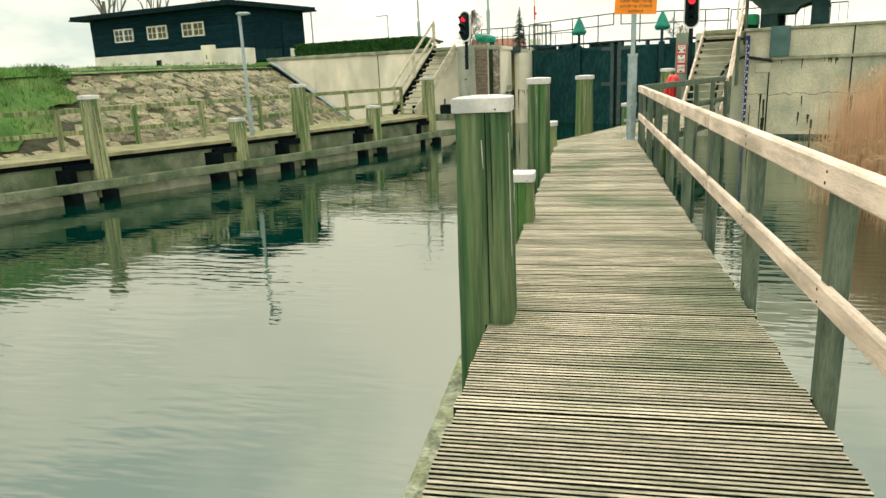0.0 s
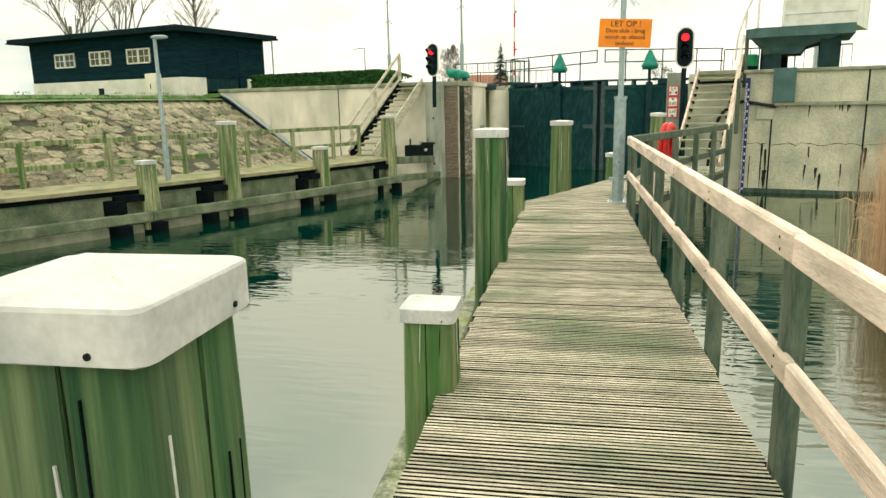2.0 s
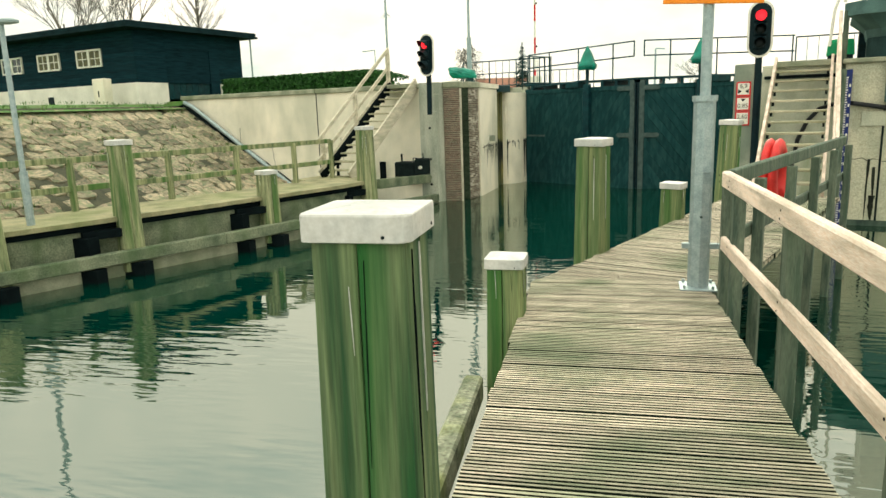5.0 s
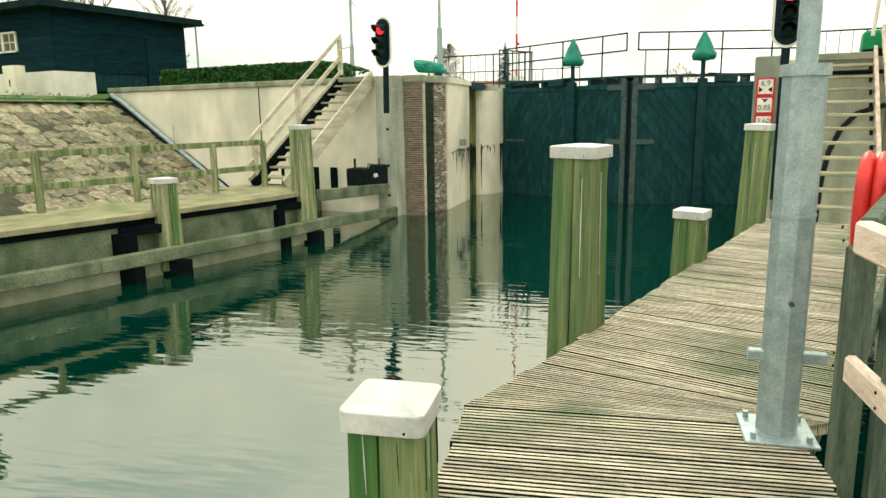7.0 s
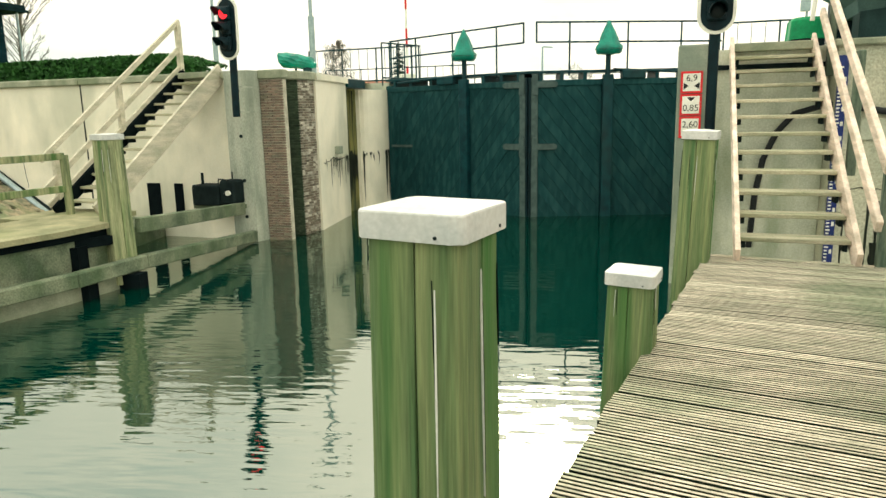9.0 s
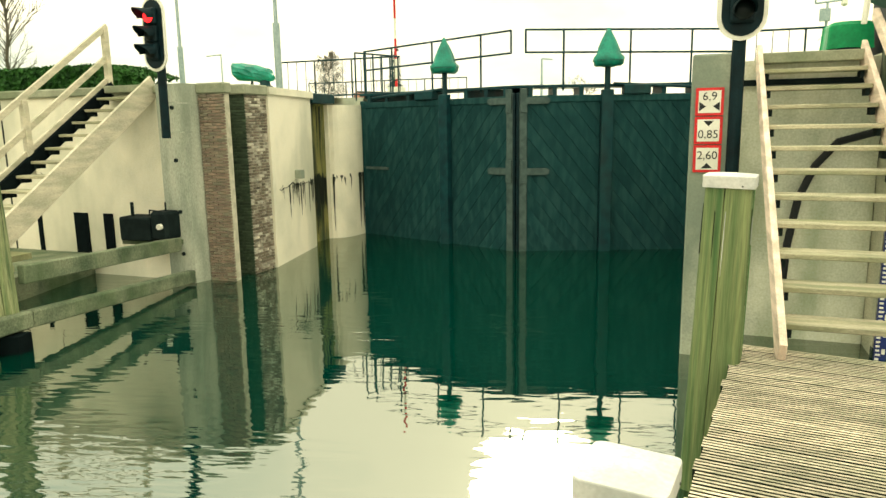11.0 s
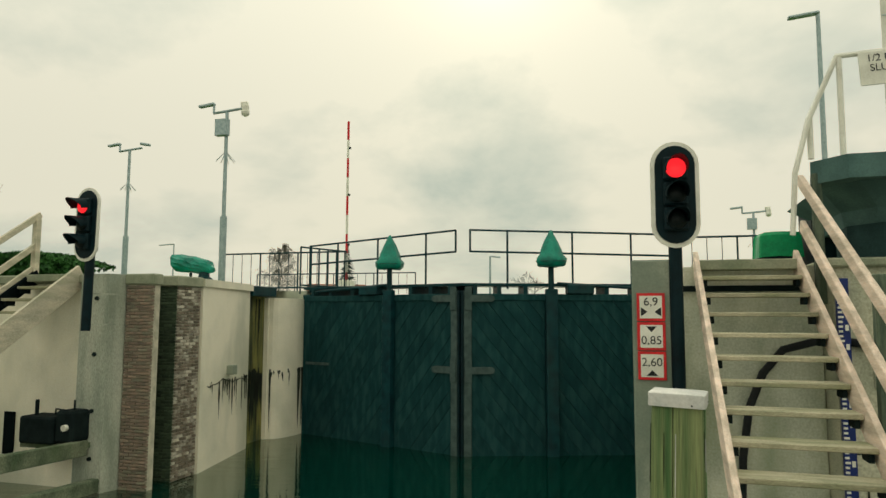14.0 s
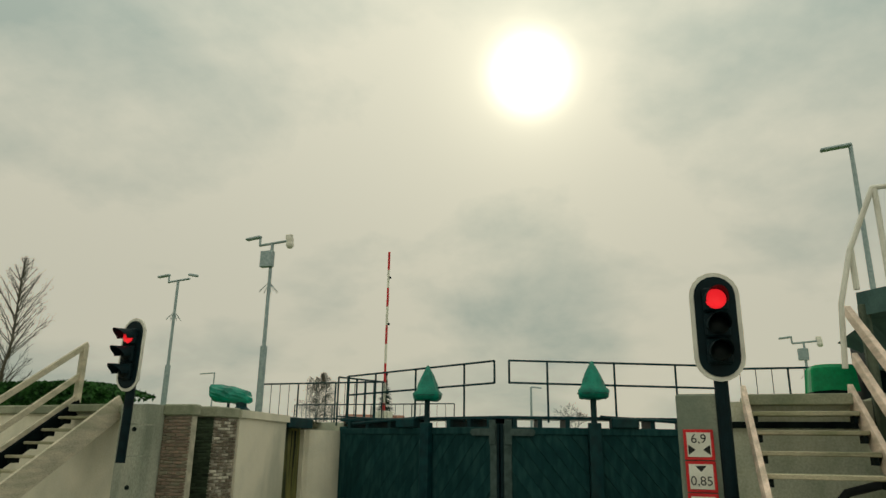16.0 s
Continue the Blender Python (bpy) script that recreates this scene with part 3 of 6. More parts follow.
part("ledge", bm, COPING, wall_right)
bm = B()
box(bm, 5.5, 26, -5.57, -4.4, 2.32, 2.42, 0.02)
part("coping", bm, COPING, wall_right)
for v in (6.3, 8.565, 11.6, 14.6):
    bm = B()
    box(bm, v - 0.02, v + 0.02, -5.512, -5.4, -1.0, 2.32 if v > 7 else 1.4)
    part("joint", bm, RUST, wall_right)
bm = B()
box(bm, 5.9, 6.35, -5.53, -5.48, 1.05, 1.35, 0.01)
part("patch", bm, CONCRETE_GREY, wall_right, "grey repair patch")
bm = B()
box(bm, 5.56, 26, -5.515, -5.4, -1.6, -0.90)
part("wet_band", bm, WATERLINE, wall_right, "dark wet band above the water")

def on_wing(v0):
    return lambda s: (v0 + s, -5.504)


for i in range(12):
    streak(on_wing(sr.uniform(6.4, 12.5)), 1.42, sr.uniform(0.008, 0.03), abs(sr.gauss(0, 0.25)) + 0.08, wall_right)
for v in (5.8, 6.1, 6.2):
    streak(on_wing(v), sr.uniform(0.0, 0.4), sr.uniform(0.01, 0.03), sr.uniform(0.6, 1.4), wall_right)
for v0, v1, zc in ((5.6, 9.4, 0.36), (9.4, 13.0, 0.20)):
    bm, v, z = B(), v0, zc
    while v < v1:
        v2, z2 = v + sr.uniform(0.08, 0.22), zc + sr.uniform(-0.05, 0.05)
        beam(bm, (v, -5.502, z), (v2, -5.502, z2), 0.006, sr.uniform(0.008, 0.022))
        v, z = v2, z2
    part("crack", bm, STREAK, wall_right)
for i in range(4):
    streak(on_wing(sr.uniform(5.7, 12.0)), 0.34 + sr.uniform(-0.1, 0.04), sr.uniform(0.01, 0.05), abs(sr.gauss(0, 0.3)) + 0.1, wall_right)
for i in range(5):
    streak(on_wing(sr.uniform(5.62, 11.0)), sr.uniform(-0.5, -0.1), sr.uniform(0.015, 0.06), sr.uniform(0.3, 0.7), wall_right)
bm = B()
box(bm, 6.28, 6.84, -5.66, -5.49, 1.52, 2.44, 0.012)
part("pilaster", bm, PLATFORM, wall_right, "dark teal block between ledge and platform")

pil = B()
box(pil, 3.49, 3.90, -6.0, -5.55, -1.7, 2.40, 0.02)
pillar = solid("concrete_pillar", pil, CONCRETE_GREY, LOCK, "square grey concrete pillar standing in the water beside the stairs", "pillar", kind="structure")

# ---- left guide walkway, quay and stone bank ----
FRONT = [(-23.5, -14.0), (-16.6, 1.0), (-14.0, 6.3), (-11.55, 10.95), (-8.95, 15.95), (-7.35, 19.6), (-6.1, 22.8), (-5.80, 24.05)]


def left_of(pts, d):
    out = []
    for i, p in enumerate(pts):
        a, b = Vector(pts[max(i - 1, 0)]), Vector(pts[min(i + 1, len(pts) - 1)])
        t = (b - a).normalized()
        out.append((p[0] - t.y * d, p[1] + t.x * d))
    return out


BACK = left_of(FRONT, 1.62)
for name, z0, z1, material, a, b, label in (
    ("walkway", -0.06, 0.02, WALKTOP, left_of(FRONT, -0.07), BACK, "moss-covered walkway along the guide wall"),
    # the shade line under the walkway lip, put in as a black strip
    ("walkway_bearer", -0.17, -0.06, VOID_BLACK, left_of(FRONT, 0.02), left_of(FRONT, 0.5), "black strip put in for the shade line under the walkway edge"),
    ("guide_wall", -1.6, -0.17, MOSSY, left_of(FRONT, 0.06), left_of(FRONT, 1.2), "old mossy concrete guide wall under the walkway"),
    ("guide_wall_foot", -1.6, -0.82, COPING, left_of(FRONT, -0.10), left_of(FRONT, 0.3), "pale weathered foot of the guide wall at the water"),
):
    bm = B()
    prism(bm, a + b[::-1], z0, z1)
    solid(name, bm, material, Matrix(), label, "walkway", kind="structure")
quay = B()
poly = BACK[3:] + [tuple(lk(-7.2, -4.36).xy), tuple(lk(-11.6, -4.36).xy)] + TOE[2:5][::-1]
prism(quay, poly, -1.5, -0.62)
solid("quay", quay, MOSSY, Matrix(), "low grassy strip at the foot of the bank", "ground", kind="structure")

slope = B()
for i in range(len(TOE) - 1):
    a, b = Vector((*TOE[i], -0.06)), Vector((*TOE[i + 1], -0.06))
    c, d = Vector((*CREST[i + 1], CREST_Z[i + 1])), Vector((*CREST[i], CREST_Z[i]))
    sheet(slope, [a + (a - d) * SINK, b + (b - c) * SINK, c, d])
landing = B()
prism(landing, [tuple(lk(v, u).xy) for v, u in ((-6.75, -8.6), (-5.15, -8.6), (-5.15, -7.3), (-6.75, -7.3))], -0.07, 0.012)
solid("landing", landing, WALKTOP, Matrix(), "mossy landing at the foot of the stairs", "walkway", kind="structure")
bank = solid("bank", slope, SOIL, Matrix(), "sloping revetment of irregular brown stones", "bank", kind="structure")
gs = B()
for i in (0, 1):
    a, b = Vector((*TOE[i], -0.02)), Vector((*TOE[i + 1], -0.02))
    c, d = Vector((*CREST[i + 1], CREST_Z[i + 1] + 0.03)), Vector((*CREST[i], CREST_Z[i] + 0.03))
    if i:
        # ragged lower edge where the turf gives way to stones
        a, b = a.lerp(d, 0.25), b.lerp(c, 0.85)
        mid, top = a.lerp(b, 0.6), d.lerp(c, 0.6)
        mid = mid.lerp(top, -0.45)
        sheet(gs, [a, mid, top, d])
        sheet(gs, [mid, b, c, top])
    else:
        sheet(gs, [a, b.lerp(c, 0.25), c, d])
a, b = Vector((*CREST[2], CREST_Z[2] + 0.06)), Vector((*CREST[3], CREST_Z[3] + 0.06))
c, d = Vector((*CREST[4], CREST_Z[4] + 0.06)), Vector((*CREST[5], CREST_Z[5] + 0.06))
for p, q2 in ((a, b), (b, c), (c, d)):
    sheet(gs, [p + Vector((0.45, -0.1, -0.16)), q2 + Vector((0.45, -0.1, -0.16)), q2 + Vector((-1.0, 0.2, 0.05)), p + Vector((-1.0, 0.2, 0.05))])
part("turf", gs, GRASS, bank, "green turf on the bank")

# ---- lock gate: two mitred leaves ----
HEEL_V, HEEL_U = 4.34, 1.53
LEAF = math.hypot(HEEL_V, HEEL_U)
GATE_TOP = 2.24


def gate_leaf(side):
    """A timber gate leaf from the mitre (x = 0) to the heel (x = LEAF), its outer face at y = 0."""
    ang = math.atan2(HEEL_U, HEEL_V)
    m = LOCK @ Matrix.Rotation(ang if side > 0 else -ang, 4, "Z")
    root = thing("lock_gate", m, "dark green-black timber lock gate leaf with diagonal planks, closed", "lock gate", "lock gate leaves")
    s = side
    bm = B()
    box(bm, min(0.02 * s, s * LEAF), max(0.02 * s, s * LEAF), 0.03, 0.30, -1.7, GATE_TOP)
    part("frame", bm, GATE, root)
    # diagonal planks clipped to each bay
    for x0, x1 in ((0.22, 1.72), (2.0, LEAF - 0.05)):
        w = 0.23
        k = -20
        while k < 40:
            c0 = x0 + k * w * 1.25
            k += 1
            z0, z1 = -1.45, GATE_TOP - 0.12
            slope_ = 0.80
            pts = []
            for c in (c0 + 0.005, c0 + w * 1.25 - 0.005):
                pts.append(c)
            quad = [(pts[0], z1), (pts[1], z1), (pts[1] + (z1 - z0) * slope_, z0), (pts[0] + (z1 - z0) * slope_, z0)]
            for lim, sign in ((x0, 1), (x1, -1)):
                res = []
                for i in range(len(quad)):
                    p, q2 = quad[i], quad[(i + 1) % len(quad)]
                    ip, iq = (p[0] - lim) * sign >= 0, (q2[0] - lim) * sign >= 0
                    if ip:
                        res.append(p)
                    if ip != iq:
                        f = (lim - p[0]) / (q2[0] - p[0])
                        res.append((lim, p[1] + f * (q2[1] - p[1])))
                quad = res
                if len(quad) < 3:
                    break
            if len(quad) < 3:
                continue
            bm = B()
            lo = [bm.verts.new((s * x, -0.012 - 0.003 * (k % 3), z)) for x, z in quad]
            hi = [bm.verts.new((s * x, 0.03, z)) for x, z in quad]
            n = len(quad)
            bm.faces.new(lo)
            for i in range(n):
                bm.faces.new((lo[i], hi[i], hi[(i + 1) % n], lo[(i + 1) % n]))
            bmesh.ops.recalc_face_normals(bm, faces=bm.faces[:])
            part("plank", bm, GATE, root)
    bm = B()
    box(bm, *sorted((s * 0.0, s * 0.055)), -0.06, 0.34, -1.7, GATE_TOP + 0.06, 0.008)
    part("mitre_seal", bm, BLACK, root, "black rubber mitre seal")
    bm = B()
    box(bm, *sorted((s * 0.055, s * 0.22)), -0.05, 0.34, -1.7, GATE_TOP + 0.06, 0.012)
    part("mitre_post", bm, STRAP, root)
    bm = B()
    box(bm, *sorted((s * (LEAF - 0.22), s * (LEAF + 0.02))), -0.03, 0.34, -1.7, GATE_TOP + 0.04, 0.012)
    part("heel_post", bm, GATE, root)
    bm = B()
    box(bm, *sorted((s * 0.02, s * LEAF)), -0.04, 0.33, GATE_TOP - 0.14, GATE_TOP, 0.012)
    part("top_rail", bm, GATE, root)
    bm = B()
    box(bm, *sorted((s * 1.74, s * 1.98)), -0.16, 0.0, -1.7, GATE_TOP + 0.10, 0.01)
    sl = part("sluice_post", bm, STEEL_DARK, root, "steel sluice guide")
    bm = B()
    tube(bm, (s * 1.86, -0.06, GATE_TOP + 0.05), (s * 1.86, -0.06, 2.95), 0.06)
    part("spindle_column", bm, STEEL_DARK, root)
    # iron straps beside the mitre
    for z in (GATE_TOP - 0.10, 0.68):
        bm = B()
        box(bm, *sorted((s * 0.08, s * 0.62)), -0.075, -0.03, z - 0.07, z + 0.07, 0.006)
        box(bm, *sorted((s * 0.08, s * 0.22)), -0.076, -0.03, z - 0.24, z + 0.24, 0.006)
        tube(bm, (s * 0.62, -0.074, z), (s * 0.62, -0.031, z), 0.068, n=14)
        part("strap", bm, STRAP, root, "dull grey iron strap")
    bm = B()
    box(bm, *sorted((s * (LEAF - 0.9), s * (LEAF - 0.15))), -0.06, -0.02, 0.62, 0.68)
    part("strap", bm, STRAP, root)
    # footway on top
    bm = B()
    box(bm, *sorted((s * 0.02, s * (LEAF + 0.1))), 0.05, 0.75, GATE_TOP + 0.16, GATE_TOP + 0.22, 0.008)
    part("footway", bm, STEEL_DARK, root)
    for x in (0.25, 0.75, 1.3, 2.4, 3.0, 3.7, 4.3):
        bm = B()
        box(bm, *sorted((s * x, s * (x + 0.09))), 0.02, 0.7, GATE_TOP, GATE_TOP + 0.16)
        part("footway_bracket", bm, STEEL_DARK, root)
    bm = B()
    box(bm, *sorted((s * 2.2, s * 2.75)), -0.10, 0.16, GATE_TOP + 0.0, GATE_TOP + 0.20, 0.02)
    tube(bm, (s * 2.0, 0.0, GATE_TOP + 0.22), (s * 4.2, 0.0, GATE_TOP + 0.10), 0.03)
    part("drive_rod", bm, STEEL_DARK, root, "dark steel push rod")
    # handrail with rounded end
    zt, zm = 3.57, 3.12
    x0, x1 = 0.20, LEAF - 0.05
    rise = -0.10 if s < 0 else -0.06
    bm = B()
    pipe(bm, [(s * x1, 0.1, zm + rise * 1.0), (s * x0, 0.1, zm), (s * x0, 0.1, zt), (s * x1, 0.1, zt + rise)], 0.022)
    part("handrail", bm, STEEL_DARK, root)
    for x in (0.98, 2.35, 3.6, LEAF - 0.1):
        bm = B()
        tube(bm, (s * x, 0.1, GATE_TOP + 0.1), (s * x, 0.1, zt + rise * x / x1), 0.022, n=8)
        part("rail_post", bm, STEEL_DARK, root)
    # tarpaulin-wrapped gear head
    rows = []
    rr = random.Random(5 + side)
    for z, r in ((2.80, 0.23), (2.84, 0.29), (2.96, 0.31), (3.03, 0.24), (3.15, 0.21), (3.32, 0.14), (3.46, 0.07), (3.55, 0.02)):
        rows.append([(s * 1.86 + r * (1 + 0.10 * math.sin(5 * a + z * 3)) * math.cos(a), -0.06 + r * (1 + 0.1 * math.cos(7 * a)) * math.sin(a), z + rr.uniform(-0.015, 0.015)) for a in [i * math.tau / 20 for i in range(20)]])
    bm = B()
    ring_stack(bm, rows)
    cover = part("cover", bm, TARP, root, "peaked green tarpaulin tied over the gear", smooth=True)
    bm = B()
    tube(bm, (s * 1.86, -0.06, 2.90), (s * 1.86, -0.06, 2.92), 0.315, n=20)
    part("tie_cord", bm, TARP_DARK, cover)
    return root


gate_leaf(-1)
gate_leaf(1)

# ---- jetty deck ----
HEAD_B = Vector((0.342, 0.940))


def rung_a(y):
    return Vector((0.66 - 0.067 * y, y)), Vector((2.27 - 0.067 * y, y + 0.108))


RUNGS = []
STEP = 0.137
y = -2.6
while y < 14.45:
    RUNGS.append(rung_a(y))
    y += STEP
LA, RA = RUNGS[-1]
FAN = 7
LB0, RB0 = Vector((0.05, 15.25)), Vector((1.60, 14.66))
for i in range(1, FAN + 1):
    f = i / FAN
    RUNGS.append((LA.lerp(LB0, f), RA.lerp(RB0, f)))
side_b = Vector((HEAD_B.y, -HEAD_B.x))
k = 1
while k * STEP < 6.75:
    RUNGS.append((LB0 + HEAD_B * (k * STEP), RB0 + HEAD_B * (k * STEP)))
    k += 1

deck_beams = B()
for off in (0.12, 0.78, 1.45):
    pts = [r[0] + (r[1] - r[0]).normalized() * off for r in (RUNGS[0], RUNGS[124], RUNGS[124 + FAN], RUNGS[-1])]
    for a, b in zip(pts, pts[1:]):
        beam(deck_beams, (a.x, a.y, -0.16), (b.x, b.y, -0.16), 0.12, 0.20)
deck = solid("jetty_deck", deck_beams, POSTRAIL, Matrix(), "weathered grooved plank deck of a narrow timber jetty", "jetty", kind="structure")


def grooved_board(name, l0, r0, l1, r1, ribs=4, thick=0.06):
    """One cross board between two rungs, with ribs and grooves along it."""
    me = bpy.data.meshes.new(name)
    bm = B()
    prof = []
    gap = 0.012
    for i in range(ribs):
        a, b = gap + (1 - 2 * gap) * i / ribs, gap + (1 - 2 * gap) * (i + 1) / ribs
        w = b - a
        wear = rng.uniform(-0.07, 0.05)
        prof += [(a + w * 0.02, -0.024), (a + w * 0.03, -0.0012), (a + w * 0.06, 0.0), (a + w * (0.56 + wear), 0.0), (a + w * (0.58 + wear), -0.0012), (a + w * (0.59 + wear), -0.024)]
    prof += [(1 - gap, -thick), (gap, -thick)]
    j0, j1 = rng.uniform(-0.012, 0.012), rng.uniform(-0.012, 0.012)
    dz = rng.uniform(-0.004, 0.003)
    ends = []
    for p, q2, j in ((l0, l1, j0), (r0, r1, j1)):
        ends.append([bm.verts.new((p.x + (q2.x - p.x) * f + j, p.y + (q2.y - p.y) * f, z + dz)) for f, z in prof])
    n = len(prof)
    bm.faces.new(ends[0])
    bm.faces.new(ends[1][::-1])
    for i in range(n):
        bm.faces.new((ends[0][i], ends[0][(i + 1) % n], ends[1][(i + 1) % n], ends[1][i]))
    bmesh.ops.recalc_face_normals(bm, faces=bm.faces[:])
    # groove floors and sides take the near-black shade colour
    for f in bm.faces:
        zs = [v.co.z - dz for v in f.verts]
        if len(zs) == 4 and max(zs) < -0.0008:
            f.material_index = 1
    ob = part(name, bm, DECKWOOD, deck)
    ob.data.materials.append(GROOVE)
    return ob


# ---- jetty rails ----


def rail_run(points, post_at, label, material, top_z=1.095, middle=0.50):
    root = thing("railing", Matrix.Translation((*points[0], 0)), label, "railing")
    o = Vector((*points[0], 0))
    for a, b in zip(points, points[1:]):
        a, b = Vector((*a, 0)) - o, Vector((*b, 0)) - o
        for z, h, w, name in ((top_z - 0.065, 0.13, 0.07, "top_rail"), (middle, 0.115, 0.05, "middle_rail")):
            n = max(1, round((b - a).length / 4.2))
            for i in range(n):
                p, q2 = a.lerp(b, i / n), a.lerp(b, (i + 1) / n - 0.0012)
                bm = B()
                beam(bm, (p.x, p.y, z + rng.uniform(-0.002, 0.002)), (q2.x, q2.y, z + rng.uniform(-0.002, 0.002)), w, h, 0.012)
                part(name, bm, material, root)
    for p, out in post_at:
        bm = B()
        c = Vector((*p, 0)) - o
        ang = math.atan2(out[1], out[0])
        box(bm, -0.045, 0.045, -0.05, 0.05, -1.5, top_z - 0.125, 0.006, Matrix.Translation((c.x, c.y, 0)) @ Matrix.Rotation(ang, 4, "Z"))
        post = part("rail_post", bm, POSTRAIL, root, "grey-green timber post")
        along = (Vector((*points[1], 0)) - Vector((*points[0], 0))).normalized()
        inward = Vector((-along.y, along.x, 0))
        base = o + along * (c.dot(along)) - o
        for z in (top_z - 0.045, top_z - 0.095, middle + 0.025, middle - 0.03):
            bm = B()
            face = base + inward * (0.034 if z > 0.8 else 0.024) + along * rng.uniform(-0.02, 0.02) + Vector((0, 0, z))
            tube(bm, face, face + inward * 0.004, 0.007, n=6)
            part("rail_bolt", bm, VOID_BLACK, post)
    return root


def rail_x(y):
    return 2.285 - 0.0658 * y


ya = [2.72 + 1.562 * i for i in range(-3, 8)]
rail_a = rail_run([(rail_x(-2.6), -2.6), (rail_x(14.0), 14.0)], [((rail_x(y) + 0.045, y), (1, 0.06)) for y in ya] + [((rail_x(13.95) + 0.03, 14.08), (1, 0.06))], "pale timber handrail with a middle rail along the jetty", RAILWOOD)
rb0, rb1 = Vector((1.40, 14.04)), Vector((3.52, 19.4))
# dark post timber here puts the backlit shade of this rail into its colour
rail_b = rail_run([tuple(rb0), tuple(rb1)], [(tuple(rb0.lerp(rb1, f) + Vector((0.07, -0.03))), (0.94, -0.34)) for f in (0.12, 0.34, 0.56, 0.78, 0.985)], "grey weathered handrail along the widened jetty end, darkened as seen against the light", POSTRAIL, middle=0.50)


# ---- mooring posts ----


def mooring_post(x, y, top, w, turn, material, bottom=-1.9, capped=True, lean=(0, 0), label="", group="jetty mooring posts"):
    """A square-sawn timber post with rounded arrises, checks down its faces and a white cap."""
    root = thing("mooring_post", pose(x, y, 0, lean[0], lean[1], turn), label, "mooring post", group)
    r0 = random.Random(int(1000 * (x + 3 * y)))
    zs = [bottom, -0.5, 0.0, 0.35, 0.7, top - 0.3, top - 0.065] if top > 1 else [bottom, -0.5, 0.0, top - 0.065]
    # four sawn timbers bolted together, with clefts between them
    split = r0.uniform(-0.12, 0.12) * w
    for sx in (-1, 1):
        for sy in (-1, 1):
            gap = r0.uniform(0.001, 0.004)
            xa, xb = (split + gap, w / 2) if sx > 0 else (-w / 2, split - gap)
            ya_, yb_ = (gap, w / 2) if sy > 0 else (-w / 2, -gap)
            c = 0.05 * w / 0.34
            cs = 0.006
            corner = []
            for (px, py, qx, qy) in ((xb, yb_, -1, -1), (xa, yb_, 1, -1), (xa, ya_, 1, 1), (xb, ya_, -1, 1)):
                outer = abs(px) > w * 0.45 and abs(py) > w * 0.45
                k = c if outer else cs
                a1, a2 = (px, py + qy * k), (px + qx * k, py)
                am = (px + qx * k * 0.3, py + qy * k * 0.3)
                order = (a1, am, a2) if qx * qy > 0 else (a2, am, a1)
                corner += order
            rows = []
            for z in zs:
                f = 1.24 - 0.24 * (z - bottom) / (top - bottom)
                rows.append([(x_ * f + r0.uniform(-0.0025, 0.0025), y_ * f + r0.uniform(-0.0025, 0.0025), z) for x_, y_ in corner])
            bm = B()
            ring_stack(bm, rows)
            part("timber", bm, material, root)
    if capped:
        cw = w / 2 + 0.018
        cr = []
        for z, k2 in ((top - 0.082, 0.985), (top - 0.080, 1.0), (top - 0.006, 1.0), (top, 0.985), (top + 0.012, 0.30)):
            ring = []
            ch = 0.035 * k2
            for sx, sy in ((1, 1), (-1, 1), (-1, -1), (1, -1)):
                e = cw * k2
                arc = [(sx * (e - ch + ch * math.cos(q3)), sy * (e - ch + ch * math.sin(q3))) for q3 in (0, math.pi / 6, math.pi / 3, math.pi / 2)]
                ring += [(px, py, z + r0.uniform(-0.0015, 0.0015)) for px, py in (arc if sx * sy > 0 else arc[::-1])]
            cr.append(ring)
        bm = B()
        ring_stack(bm, cr)
        cp = part("cap", bm, CAP, root, "weathered white cap")
        for i in range(4):
            a = i * math.pi / 2
            bm = B()
            d = Vector((math.cos(a), math.sin(a), 0))
            t = Vector((-d.y, d.x, 0)) * 0.09
            tube(bm, d * (cw - 0.005) + t + Vector((0, 0, top - 0.065)), d * (cw + 0.003) + t + Vector((0, 0, top - 0.065)), 0.0055, n=8)
            part("screw", bm, RUST, cp)
        # drying checks down the faces and a few bird-lime runs
        for i in range(9):
            a = i % 4 * math.pi / 2
            d, t = Vector((math.cos(a), math.sin(a), 0)), Vector((-math.sin(a), math.cos(a), 0))
            z1 = top - 0.085 - r0.uniform(0, 0.25 if top > 1 else 0.05)
            z0 = z1 - r0.uniform(0.15, 0.75 if top > 1 else 0.3)
            off, drift, lime = r0.uniform(-0.38, 0.38) * w, r0.uniform(-0.01, 0.01), i > 6
            wd = r0.uniform(0.0015, 0.0035)
            f1, f0 = (1.24 - 0.24 * (z - bottom) / (top - bottom) for z in (z1, z0))
            bm = B()
            p, q3 = d * (w / 2 * f1) + t * off, d * (w / 2 * f0) + t * (off + drift)
            rows = [[tuple(c + d * e + t * g + Vector((0, 0, z))) for e, g in ((-0.006, -k), (0.0035, -k), (0.0035, k), (-0.006, k))] for c, z, k in ((q3, z0, wd * 0.3), (p.lerp(q3, 0.5), (z0 + z1) / 2, wd), (p, z1, wd * 0.6))]
            ring_stack(bm, rows)
            part("bird_lime" if lime else "drying_check", bm, CAP if lime else VOID_BLACK, root)
    return root


